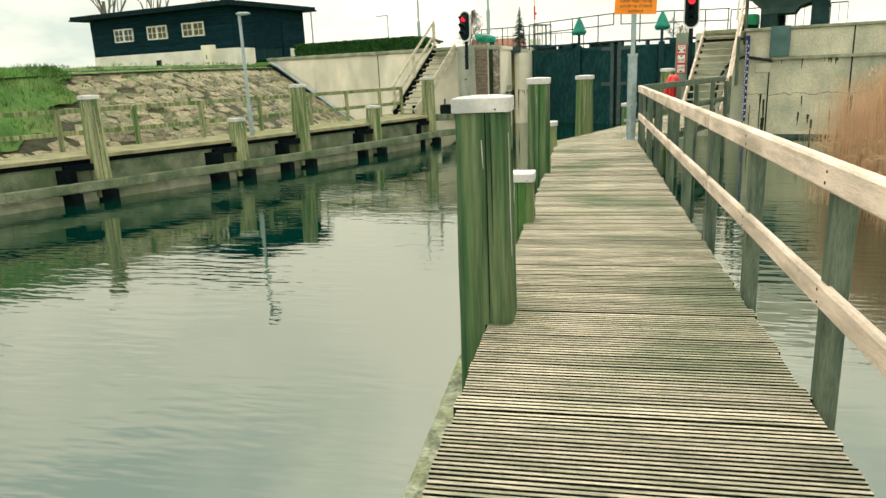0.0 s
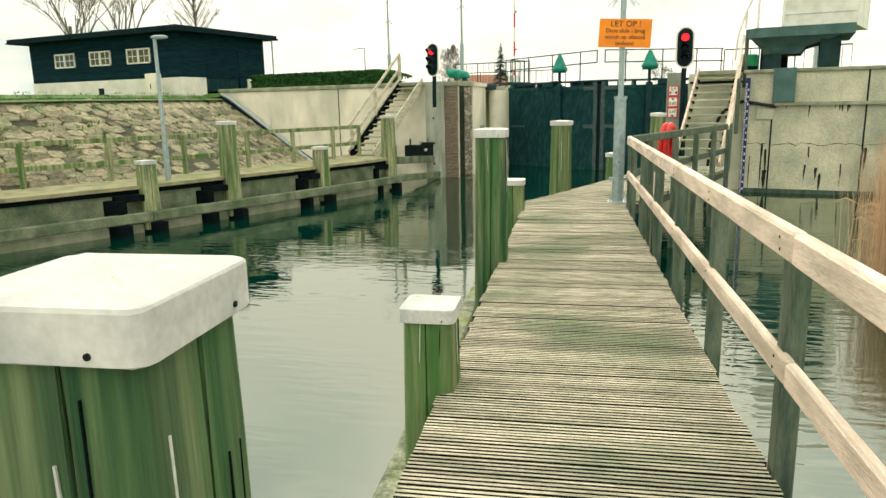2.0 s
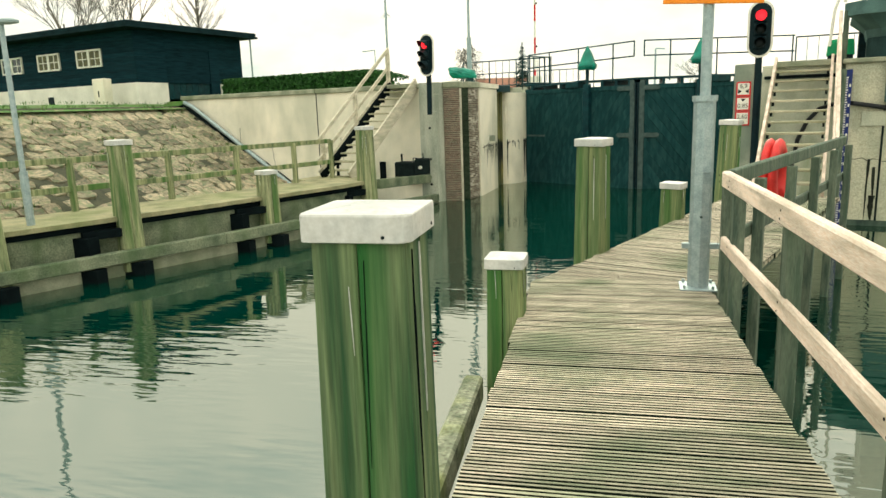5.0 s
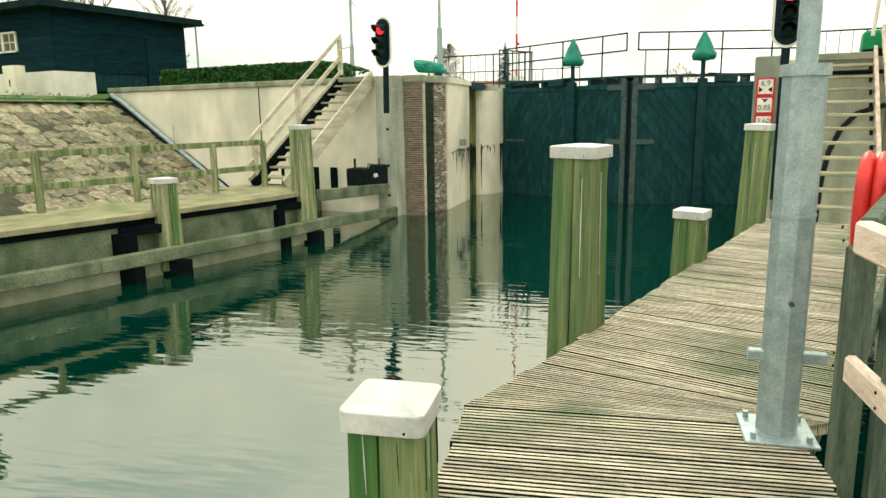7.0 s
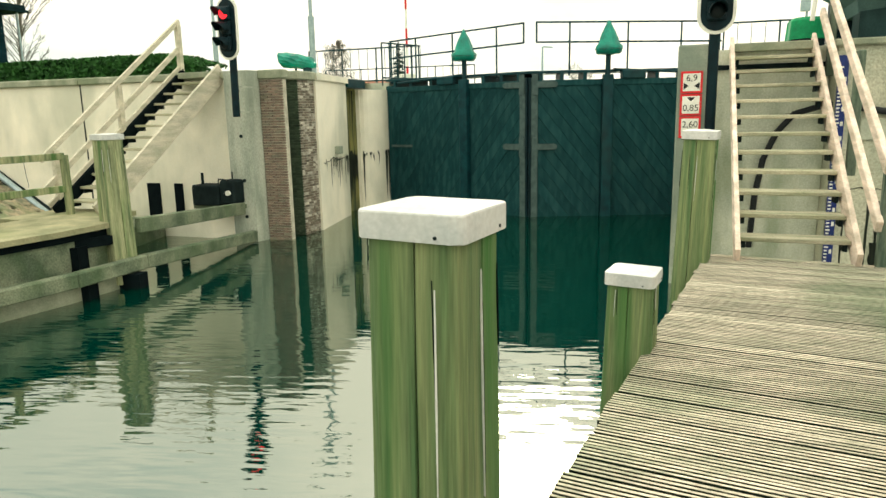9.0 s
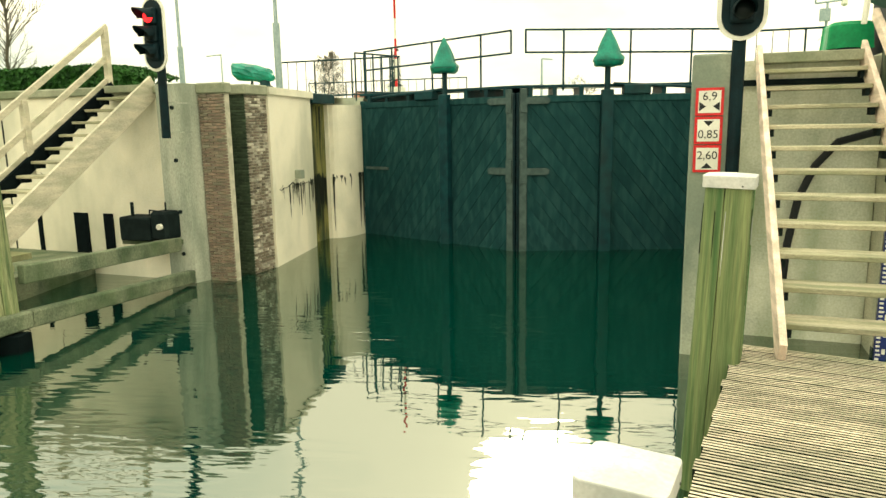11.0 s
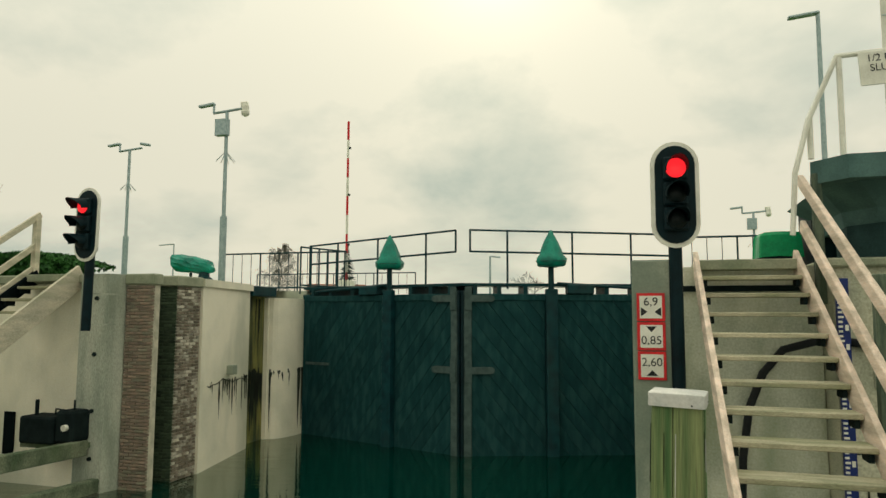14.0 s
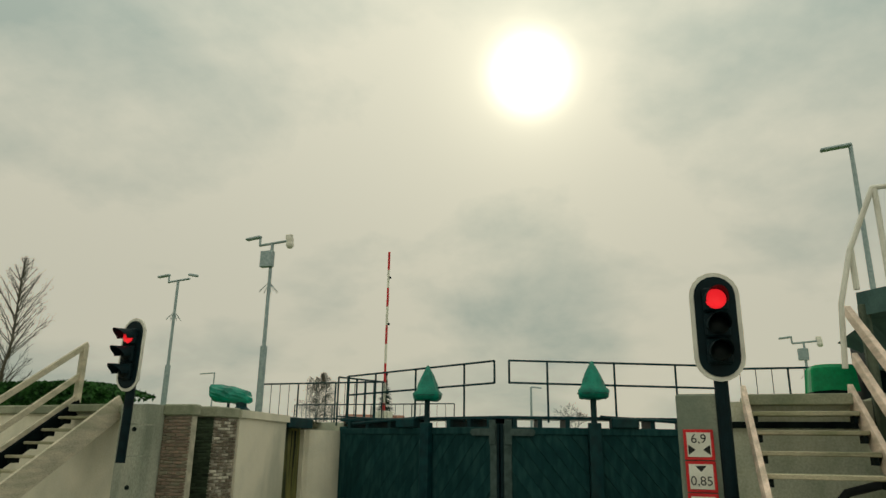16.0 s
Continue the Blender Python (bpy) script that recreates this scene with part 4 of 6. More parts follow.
for (x, y, top, turn, rake) in ((0.41, 3.60, 1.37, 4, 0), (0.16, 6.46, 0.50, 4, 0), (-0.085, 9.88, 1.37, 4, 0), (-0.34, 13.34, 0.48, 2, 0), (0.155, 15.95, 1.29, -20, 0.5), (1.12, 18.48, 0.52, -20, 1.0), (2.13, 21.26, 1.32, -20, 1.5)):
    mooring_post(x, y, top, 0.305 if top > 1 else 0.285, turn, PILE_DARK if top > 1 and y < 12 else PILE, lean=(0, rake), label="tall square timber mooring post, green with algae, white cap" if top > 1 else "short square timber mooring post with a white cap")
for (x, y, tall) in ((-12.3, 9.6, 0), (-10.5, 12.77, 1), (-8.77, 15.95, 0), (-7.92, 17.95, 1), (-6.75, 20.75, 0), (-5.76, 23.78, 1)):
    mooring_post(x - 0.10, y + 0.04, 1.33 if tall else 0.55, 0.33, -28, PILE_FAR, bottom=-0.95, label="mossy timber mooring post standing in the guide wall" if tall else "short mossy timber mooring post in the guide wall", group="guide wall mooring posts")

# fender beam under the jetty edge
bm = B()
for y0, y1 in ((-2.6, 3.7), (3.72, 6.4), (6.42, 9.9), (9.92, 13.3)):
    beam(bm, (0.465 - 0.082 * y0, y0, -0.66), (0.465 - 0.082 * y1, y1, -0.66), 0.16, 0.22, 0.02)
solid("fender_beam", bm, FENDER, Matrix(), "mossy grey fender beam along the jetty edge", "fender beam")

# ---- guide wall fenders, rails and lamp ----
WAL = left_of(FRONT, -0.24)
line = [(*q2, -0.66) for q2 in WAL[1:]] + [tuple(lk(-4.72, -4.58, -0.88))]
bm = B()
for a, b in zip(line, line[1:]):
    beam(bm, a, b, 0.16, 0.22, 0.02)
solid("waling_beam", bm, MOSSY, Matrix(), "long mossy timber waling beam above the water", "fender beam")
bm = B()
a, b = Vector((-5.62, 24.0)), lk(-4.98, -4.55).xy
beam(bm, (a.x, a.y, -0.09), (b.x, b.y, -0.32), 0.12, 0.24, 0.015)
solid("fender_beam", bm, MOSSY, Matrix(), "mossy timber beam from the last post to the lock quoin", "fender beam")
# dark openings and their arms behind the posts, their shade put in as black blocks
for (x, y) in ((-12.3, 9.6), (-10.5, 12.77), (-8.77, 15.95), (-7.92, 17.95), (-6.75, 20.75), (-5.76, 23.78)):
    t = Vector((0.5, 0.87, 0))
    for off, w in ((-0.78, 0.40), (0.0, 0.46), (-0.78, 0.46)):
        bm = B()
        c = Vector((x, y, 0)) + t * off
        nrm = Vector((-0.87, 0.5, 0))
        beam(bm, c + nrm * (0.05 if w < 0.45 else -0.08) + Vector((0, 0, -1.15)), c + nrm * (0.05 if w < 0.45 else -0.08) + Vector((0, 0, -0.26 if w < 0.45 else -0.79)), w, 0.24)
        solid("timber_stub", bm, VOID_BLACK, Matrix(), "black block put in for a shaded opening at the guide wall", "timber stub", "guide wall stubs")
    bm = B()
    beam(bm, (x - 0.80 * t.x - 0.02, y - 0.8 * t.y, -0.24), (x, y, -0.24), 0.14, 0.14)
    solid("strut", bm, VOID_BLACK, Matrix(), "black bar put in for the shaded arm of an opening beside the mooring post", "strut", "guide wall struts")

rail_line = [Vector(q) for q in left_of(FRONT, 1.50)[1:7]] + [Vector((-7.12, 24.55))]
root = thing("walkway_railing", Matrix(), "weathered grey timber railing along the guide walkway", "railing")
for z, h in ((0.97, 0.11), (0.44, 0.11)):
    bm = B()
    for a, b in zip(rail_line, rail_line[1:]):
        beam(bm, (a.x, a.y, z), (b.x, b.y, z), 0.05, h, 0.006)
    part("rail", bm, PILE_FAR, root)
for a, b in zip(rail_line, rail_line[1:]):
    n = round((b - a).length / 1.75)
    for i in range(n + (b is rail_line[-1])):
        p = a.lerp(b, i / n)
        bm = B()
        box(bm, p.x - 0.05, p.x + 0.05, p.y - 0.05, p.y + 0.05, -0.1, 0.99, 0.006)
        part("rail_post", bm, PILE_FAR, root)

lamp = thing("lamp_post", pose(-8.95, 16.85, 0), "grey galvanised lamp post with a flat lantern on the walkway", "lamp post")
bm = B()
tube(bm, (0, 0, -0.1), (0, 0, 0.9), 0.065, n=12)
tube(bm, (0, 0, 0.9), (0, 0, 3.2), 0.045, 0.04, n=12)
part("pole", bm, STEEL_GALV, lamp)
bm = B()
rows = [[(0.13 * math.cos(a) * k + 0.12, 0.09 * math.sin(a) * k, z) for a in [i * math.tau / 14 for i in range(14)]] for z, k in ((3.18, 0.55), (3.20, 1.5), (3.235, 1.55), (3.26, 1.1))]
ring_stack(bm, rows)
part("lantern", bm, STEEL_GALV, lamp, "flat disc lantern")

# drain pipe down the slope beside the wing wall
bm = B()
pipe(bm, [lk(-15.0, -4.55, 2.22), lk(-14.6, -4.55, 2.05), lk(-10.35, -4.55, -0.62)], 0.07, 10)
root = thing("drain_pipe", Matrix(), "pale grey pipe on dark blocks down the bank slope", "pipe")
part("tube", bm, STEEL_GALV, root, smooth=False)
bm = B()
a, b = lk(-15.1, -4.46, 2.16), lk(-10.25, -4.46, -0.70)
beam(bm, a, b, 0.16, 0.14)
part("bed", bm, RUST, root, "dark kerb under the pipe")


# ---- stairs ----
def lock_stairs(v0, u0, width, rise, run, n, rails, label, z0=0.0, dark=False):
    """Open timber stairs climbing along the lock axis; local x across, y ahead."""
    root = thing("stairs", LOCK @ Matrix.Translation((v0, u0, z0)), label, "stairs", "lock stairs")
    top = rise * n
    length = run * n
    for x, nm in ((-0.03, "stringer"), (width + 0.03, "stringer")):
        # dark stairs: the left stringer's shaded, wet inner side is put into its colour
        bm = B()
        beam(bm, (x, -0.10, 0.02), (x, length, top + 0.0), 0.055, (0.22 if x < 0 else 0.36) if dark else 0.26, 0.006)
        part(nm, bm, VOID_BLACK if dark and x < 0 else STRINGER if dark else RAILWOOD, root, "near-black stringer with its shaded wet inner side put into the colour" if dark and x < 0 else "pale timber stringer")
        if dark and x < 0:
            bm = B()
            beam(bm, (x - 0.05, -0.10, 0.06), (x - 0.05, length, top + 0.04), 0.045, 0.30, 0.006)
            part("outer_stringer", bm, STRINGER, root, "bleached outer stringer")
    for i in range(1, n):
        bm = B()
        y0, z = run * (i - 0.55), rise * i
        box(bm, 0, width, y0, y0 + 0.30, z - 0.045, z, 0.006)
        tr = part("tread", bm, TREAD, root)
        for x in (0.02, width - 0.06):
            bm = B()
            box(bm, x, x + 0.04, y0 + 0.04, y0 + 0.22, z - 0.12, z - 0.045)
            part("bracket", bm, RUST, tr)
    bm = B()
    box(bm, -0.05, width + 0.05, length - 0.25, length + 0.45, top - 0.12, top + 0.0, 0.01)
    part("landing", bm, COPING, root)
    for x, posts in rails:
        dy = run / rise
        for hgt, w in ((0.95, 0.10), (0.45, 0.10)):
            bm = B()
            beam(bm, (x, -0.25, hgt - 0.05), (x, length, top + hgt + 0.1), 0.045, w, 0.006)
            part("handrail", bm, STRINGER, root)
        for yy in posts:
            bm = B()
            zb = yy / dy
            box(bm, x - 0.05, x + 0.05, yy - 0.05, yy + 0.05, max(0, zb - 0.15) if yy > 0.2 else -0.05, zb + 1.02, 0.006)
            part("newel", bm, STRINGER, root)
    return root


# right stairs beside the pillar, left stairs against the wing wall
lock_stairs(4.25, -8.95, 1.03, 0.2042, 0.335, 12, [], "open timber stairs with pale stringers up to the lockside")
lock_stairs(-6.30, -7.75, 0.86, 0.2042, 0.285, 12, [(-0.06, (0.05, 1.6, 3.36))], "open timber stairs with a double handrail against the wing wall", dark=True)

# handrails of the right stairs stand apart on its outer side
root = thing("stair_railing", LOCK @ Matrix.Translation((5.42, -8.95, 0)), "double pale timber handrail beside the stairs", "railing")
for (a, b) in (((0.05, -0.15, 0.95), (-0.02, 4.0, 3.38)), ((0.02, -0.15, 0.40), (-0.02, 4.0, 2.85)),):
    bm = B()
    beam(bm, a, b, 0.06, 0.13, 0.008)
    part("handrail", bm, RAILWOOD, root)
for yy, zt in ((-0.05, 1.05), (1.75, 2.15), (3.75, 3.4)):
    bm = B()
    zb = max(-0.1, yy * 0.61 - 0.35)
    box(bm, 0.04, 0.14, yy - 0.05, yy + 0.05, zb, zt, 0.008)
    part("newel", bm, POSTRAIL, root)

# ---- traffic signals ----


def stadium(w, h, n=10):
    """An upright outline with round ends, w wide and h high."""
    r = w / 2
    c = h / 2 - r
    return [(r * math.cos(a), c + r * math.sin(a)) for a in [i * math.pi / n for i in range(n + 1)]] + [(r * math.cos(a), -c + r * math.sin(a)) for a in [math.pi + i * math.pi / n for i in range(n + 1)]]


def plate(bm, outline, y0, y1):
    lo = [bm.verts.new((x, y0, z)) for x, z in outline]
    hi = [bm.verts.new((x, y1, z)) for x, z in outline]
    n = len(outline)
    bm.faces.new(lo)
    bm.faces.new(hi[::-1])
    for i in range(n):
        bm.faces.new((lo[i], hi[i], hi[(i + 1) % n], lo[(i + 1) % n]))
    bmesh.ops.recalc_face_normals(bm, faces=bm.faces[:])
    return bm


def signal(m, pole_to, label):
    """A three-lamp signal, its face towards local -y, centred at the origin."""
    root = thing("traffic_signal", m, label, "traffic signal", "lock signals")
    w, h = 0.50, 1.14
    bm = B()
    plate(bm, stadium(w, h), 0.0, 0.025)
    rim = part("backplate", bm, WHITE, root, "white rimmed oval backplate")
    bm = B()
    plate(bm, stadium(w - 0.09, h - 0.09), -0.012, 0.0)
    part("face", bm, BLACK, rim)
    bm = B()
    box(bm, -0.13, 0.13, 0.025, 0.15, -0.42, 0.42, 0.03)
    part("housing", bm, BLACK, root)
    for i, z in enumerate((0.27, 0.0, -0.27)):
        bm = B()
        box(bm, -0.125, 0.125, -0.085, -0.012, z - 0.125, z + 0.125, 0.02)
        unit = part("lamp_unit", bm, BLACK, root)
        bm = B()
        rows = [[(r * math.cos(a), y2, z + r * math.sin(a)) for a in [k * math.tau / 20 for k in range(20)]] for r, y2 in ((0.105, -0.086), (0.10, -0.10), (0.06, -0.115), (0.01, -0.12))]
        ring_stack(bm, rows)
        part("lens", bm, RED_LIT if i == 0 else LENS_DARK, unit, "lit red lens" if i == 0 else "dark unlit lens", smooth=True)
        bm = B()
        n = 14
        for k in range(n):
            a0, a1 = math.radians(-15 + 210 * k / n), math.radians(-15 + 210 * (k + 1) / n)
            dep = 0.29
            pts = []
            for a, f in ((a0, 0), (a1, 0), (a1, 1), (a0, 1)):
                d = dep * (0.45 + 0.55 * max(0, math.sin(a))) * f
                pts.append(bm.verts.new((0.115 * math.cos(a), -0.08 - d, z + 0.115 * math.sin(a) - 0.02 * f)))
            bm.faces.new(pts)
        bmesh.ops.remove_doubles(bm, verts=bm.verts[:], dist=1e-4)
        bmesh.ops.solidify(bm, geom=bm.faces[:], thickness=0.006)
        part("visor", bm, BLACK, unit)
    bm = B()
    tube(bm, (0, 0.10, -0.45), (0, 0.10, pole_to), 0.07, n=14)
    part("pole", bm, BLACK, root, "black steel pole")
    bm = B()
    box(bm, -0.05, 0.05, 0.02, 0.14, -0.56, -0.40, 0.01)
    box(bm, -0.05, 0.05, 0.02, 0.14, 0.44, 0.53, 0.01)
    part("bracket", bm, BLACK, root)
    return root


signal(LOCK @ pose(3.96, -6.12, 3.08, 0, 0, 6), -3.12, "oval three-lamp signal on a black pole, red lamp lit")
signal(LOCK @ pose(-4.55, -5.2, 3.16, 0, 1, -7), -1.62, "oval three-lamp signal seen from its side, red lamp lit")

# bracket that holds the left signal to the quoin
for z in (2.1, 1.62):
    bm = B()
    box(bm, -4.60, -4.57, -5.12, -4.45, z, z + 0.025)
    solid("signal_bracket", bm, QUOIN, LOCK, "dark steel bracket on the quoin", "bracket", "signal brackets")

# ---- clearance signs ----
for i, (text, shapes) in enumerate((("6,9", "sides"), ("0,85", "down"), ("2,60", "up"))):
    zc = 1.89 - i * 0.31
    root = thing("clearance_sign", LOCK @ pose(3.685, -6.02, zc), "square white clearance sign with a red border and black figures", "sign", "clearance signs")
    bm = B()
    box(bm, -0.145, 0.145, -0.004, 0.016, -0.15, 0.15, 0.004)
    part("border", bm, RED, root, "red border")
    bm = B()
    box(bm, -0.115, 0.115, -0.008, 0.0, -0.12, 0.12)
    part("field", bm, WHITE, root, "white field")
    tri = {"sides": [[(-0.105, -0.10), (-0.105, 0.0), (-0.035, -0.05)], [(0.105, -0.10), (0.035, -0.05), (0.105, 0.0)]], "down": [[(-0.055, 0.105), (0.055, 0.105), (0, 0.045)]], "up": [[(-0.06, -0.105), (0, -0.045), (0.06, -0.105)]]}[shapes]
    for t in tri:
        bm = B()
        plate(bm, t, -0.0105, -0.008)
        part("triangle", bm, INK, root)
    zt = {"sides": 0.055, "down": -0.045, "up": 0.035}[shapes]
    lettering(text, 0.125, pose(0, -0.0095, zt), INK, root, "figures")

# ---- orange notice on its pole ----
root = thing("notice_pole", pose(1.21, 14.42, 0, 0, 0, 0), "galvanised sign pole on a bolted base plate", "sign pole")
bm = B()
box(bm, -0.16, 0.16, -0.16, 0.16, 0.0, 0.015, 0.004)
base_ = part("base_plate", bm, STEEL_GALV, root)
for sx in (-0.12, 0.12):
    for sy in (-0.12, 0.12):
        bm = B()
        tube(bm, (sx, sy, 0.01), (sx, sy, 0.045), 0.014, n=6)
        part("bolt", bm, STEEL_GALV, base_)
bm = B()
tube(bm, (0, 0, 0), (0, 0, 1.68), 0.092, n=8)
part("lower_tube", bm, STEEL_GALV, root)
bm = B()
tube(bm, (0, 0, 1.68), (0, 0, 3.75), 0.045, n=14)
part("upper_tube", bm, STEEL_GALV, root)
for z, r, h in ((1.68, 0.105, 0.05), (1.05, 0.096, 0.015), (0.62, 0.096, 0.012)):
    bm = B()
    tube(bm, (0, 0, z - h / 2), (0, 0, z + h / 2), r, n=8)
    part("collar", bm, STEEL_GALV, root)
bm = B()
tube(bm, (0, -0.09, 0.66), (0, -0.11, 0.66), 0.012, n=8)
part("bolt", bm, STRAP, root)
for x0, x1 in ((0.07, 0.19), (-0.15, -0.07)):
    bm = B()
    box(bm, x0, x1, -0.025, 0.025, 0.36, 0.41, 0.006)
    part("lug", bm, STEEL_GALV, root)
for i in range(8):
    a = i * math.tau / 8
    bm = B()
    tube(bm, (0, 0, 3.32), (0.24 * math.cos(a), 0.24 * math.sin(a), 3.08), 0.006, n=5)
    part("spike", bm, STEEL_GALV, root)
bm = B()
rows = [[(0.09 * k * math.cos(a), 0.09 * k * math.sin(a), z) for a in [i * math.tau / 14 for i in range(14)]] for z, k in ((3.28, 0.6), (3.33, 0.9), (3.40, 0.6))]
ring_stack(bm, rows)
part("hub", bm, STEEL_GALV, root)
root = thing("notice_board", pose(1.245, 14.36, 2.665, 0, 2.5, 6), "orange notice board with dark lettering on the pole", "sign")
bm = B()
box(bm, -0.40, 0.40, -0.008, 0.008, -0.215, 0.215, 0.004)
part("panel", bm, ORANGE, root)
lettering("LET OP !", 0.125, pose(0, -0.011, 0.135), INK, root)
for text, z in (("Deze sluis - brug", 0.035), ("wordt op afstand", -0.06), ("bediend", -0.155)):
    lettering(text, 0.088, pose(0, -0.011, z), INK, root)

# ---- lifebuoy in its red case on the jetty rail ----
root = thing("lifebuoy", pose(2.09, 16.30, 0.84, 0, 0, -20), "red lifebuoy case hanging on the jetty railing", "lifebuoy")
for x, nm in ((-0.045, "front_shell"), (0.045, "back_shell")):
    bm = B()
    n, k = 28, 10
    rows = []
    for i in range(n + 1):
        a = math.radians(-55 + 290 * i / n)
        cy, cz = 0.27 * math.cos(a), 0.30 * math.sin(a)
        ring = []
        for j in range(k):
            b = j * math.tau / k
            rad = 0.095 * math.cos(b)
            ring.append((x + 0.050 * math.sin(b), cy + rad * math.cos(a), cz + rad * math.sin(a)))
        rows.append(ring)
    ring_stack(bm, rows)
    part(nm, bm, RED_PLASTIC, root, smooth=True)

# ---- winch box on the left wing wall ----
root = thing("winch_box", LOCK @ pose(-5.42, -4.64, 0.08), "black rusty winch box bolted to the wing wall", "winch")
bm = B()
box(bm, -0.55, 0.12, -0.25, 0.22, -0.32, 0.10, 0.03)
part("box", bm, RUST, root)
bm = B()
box(bm, 0.10, 0.46, -0.2, 0.22, -0.30, 0.20, 0.04)
part("motor", bm, RUST, root)
bm = B()
tube(bm, (-0.40, -0.05, 0.1), (-0.40, -0.05, 0.34), 0.03)
part("lever", bm, RUST, root)
bm = B()
tube(bm, (0.34, -0.05, 0.2), (0.34, -0.05, 0.36), 0.015)
pipe(bm, [(0.02, -0.1, 0.12), (0.05, -0.12, 0.22), (0.3, -0.12, 0.2)], 0.012)
part("lever", bm, RUST, root)
bm = B()
tube(bm, (0.34, -0.26, -0.05), (0.34, -0.20, -0.05), 0.05, n=12)
part("dial", bm, WHITE, root, "white round dial")
bm = B()
box(bm, -0.6, 0.5, -0.15, 0.2, -0.40, -0.32)
part("shelf", bm, MOSSY, root)
# wall slots under the winch
for v, w, z0 in ((-7.57, 0.34, -1.3), (-6.84, 0.22, -0.55), (-8.52, 0.10, -1.3)):
    bm = B()
    box(bm, v, v + w, -4.375, -4.345, z0, 0.15)
    solid("wall_chase", bm, VOID_BLACK, LOCK, "dark stained chase in the wing wall", "wall", kind="structure")

# ---- house on the bank ----
HX, HY, HZ = -16.3, -5.4, 2.12
house = thing("house", LOCK @ Matrix.Translation((HX, HY, HZ)), "low black weatherboarded lock house with a white plinth and flat roof", "house")
LU, LV = 5.2, 9.95
bm = B()
box(bm, -LV, 0.0, 0.0, 1.32, -0.2, 0.86)
box(bm, -LV, -0.3, 1.33, LU, -0.2, 0.86)
box(bm, -0.3, 0.0, 3.95, LU, -0.2, 0.86)
part("plinth", bm, PLASTER, house, "whitewashed plinth")
bm = B()
box(bm, -LV + 0.05, -0.05, 0.05, LU - 0.05, 0.86, 2.68)
part("wall", bm, CLADDING, house)
for k in range(12):
    z = 0.87 + k * 0.15
    bm = B()
    beam(bm, (-LV + 0.02, 0.035, z + 0.07), (0.0, 0.035, z + 0.07), 0.022, 0.145)
    part("weatherboard", bm, CLADDING, house)
    for y0, y1 in ((0.0, 1.33), (3.9, LU)):
        bm = B()
        beam(bm, (-0.035, y0, z + 0.07), (-0.035, y1, z + 0.07), 0.022, 0.145)
        part("weatherboard", bm, CLADDING, house)
bm = B()
box(bm, -0.08, -0.02, 1.33, 3.9, 2.1, 2.68)
part("door_header", bm, CLADDING, house)
bm = B()
box(bm, -0.22, -0.12, 1.34, 3.45, -0.1, 2.12, 0.01)
door = part("garage_door", bm, STEEL_DARK, house, "dark green garage door")
for k in range(7):
    bm = B()
    box(bm, -0.118, -0.106, 1.40 + k * 0.29, 1.66 + k * 0.29, -0.05, 2.06)
    part("door_panel", bm, STEEL_DARK, door)
bm = B()
box(bm, -0.2, -0.02, 3.45, 3.9, -0.1, 2.12)
part("door_post", bm, CLADDING, house)
bm = B()
prism(bm, [(-LV - 0.7, -0.65), (0.55, -0.65), (0.55, LU + 0.45), (-LV - 0.7, LU + 0.45)], 2.68, 2.76)
box(bm, -LV - 0.66, 0.51, -0.61, LU + 0.41, 2.76, 2.90, 0.02)
part("roof", bm, ROOFING, house, "flat dark felt roof")
for v0, v1 in ((-24.42, -23.0), (-21.98, -20.58), (-19.55, -18.1)):
    x0, x1 = v0 - HX, v1 - HX
    bm = B()
    for xa, xb in ((x0, x0 + 0.07), ((x0 + x1) / 2 - 0.06, (x0 + x1) / 2 + 0.06), (x1 - 0.07, x1)):
        box(bm, xa, xb, -0.03, 0.06, 1.50, 2.14)
    box(bm, x0, x1, -0.03, 0.06, 1.50, 1.56)
    box(bm, x0, x1, -0.03, 0.06, 2.08, 2.14)
    win = part("window", bm, WHITE, house, "white framed double window")
    for xa, xb in ((x0 + 0.07, (x0 + x1) / 2 - 0.06), ((x0 + x1) / 2 + 0.06, x1 - 0.07)):
        bm = B()
        box(bm, xa, xb, 0.0, 0.02, 1.56, 2.08)
        part("pane", bm, GLASS if v0 < -22 else CURTAIN, win)
        bm = B()
        box(bm, (xa + xb) / 2 - 0.015, (xa + xb) / 2 + 0.015, -0.015, 0.0, 1.56, 2.08)
        box(bm, xa, xb, -0.015, 0.0, 1.80, 1.83)
        part("glazing_bar", bm, WHITE, win)
bm = B()
box(bm, -5.3, -4.95, -0.02, 0.01, 0.22, 0.52)
part("vent", bm, BLACK, house, "dark wall vent")
bm = B()
tube(bm, (0.35, LU + 0.2, -0.1), (0.35, LU + 0.2, 2.7), 0.035, n=8)
part("downpipe", bm, STEEL_GALV, house)
bm = B()
box(bm, -17.48, -16.88, -6.35, -6.0, 2.0, 3.12, 0.02)
cab = solid("meter_cabinet", bm, CONCRETE, LOCK, "pale metal service cabinet on the grass", "cabinet")
bm = B()
box(bm, -17.19, -17.15, -6.365, -6.345, 2.5, 2.7)
part("cabinet_handle", bm, RUST, cab)

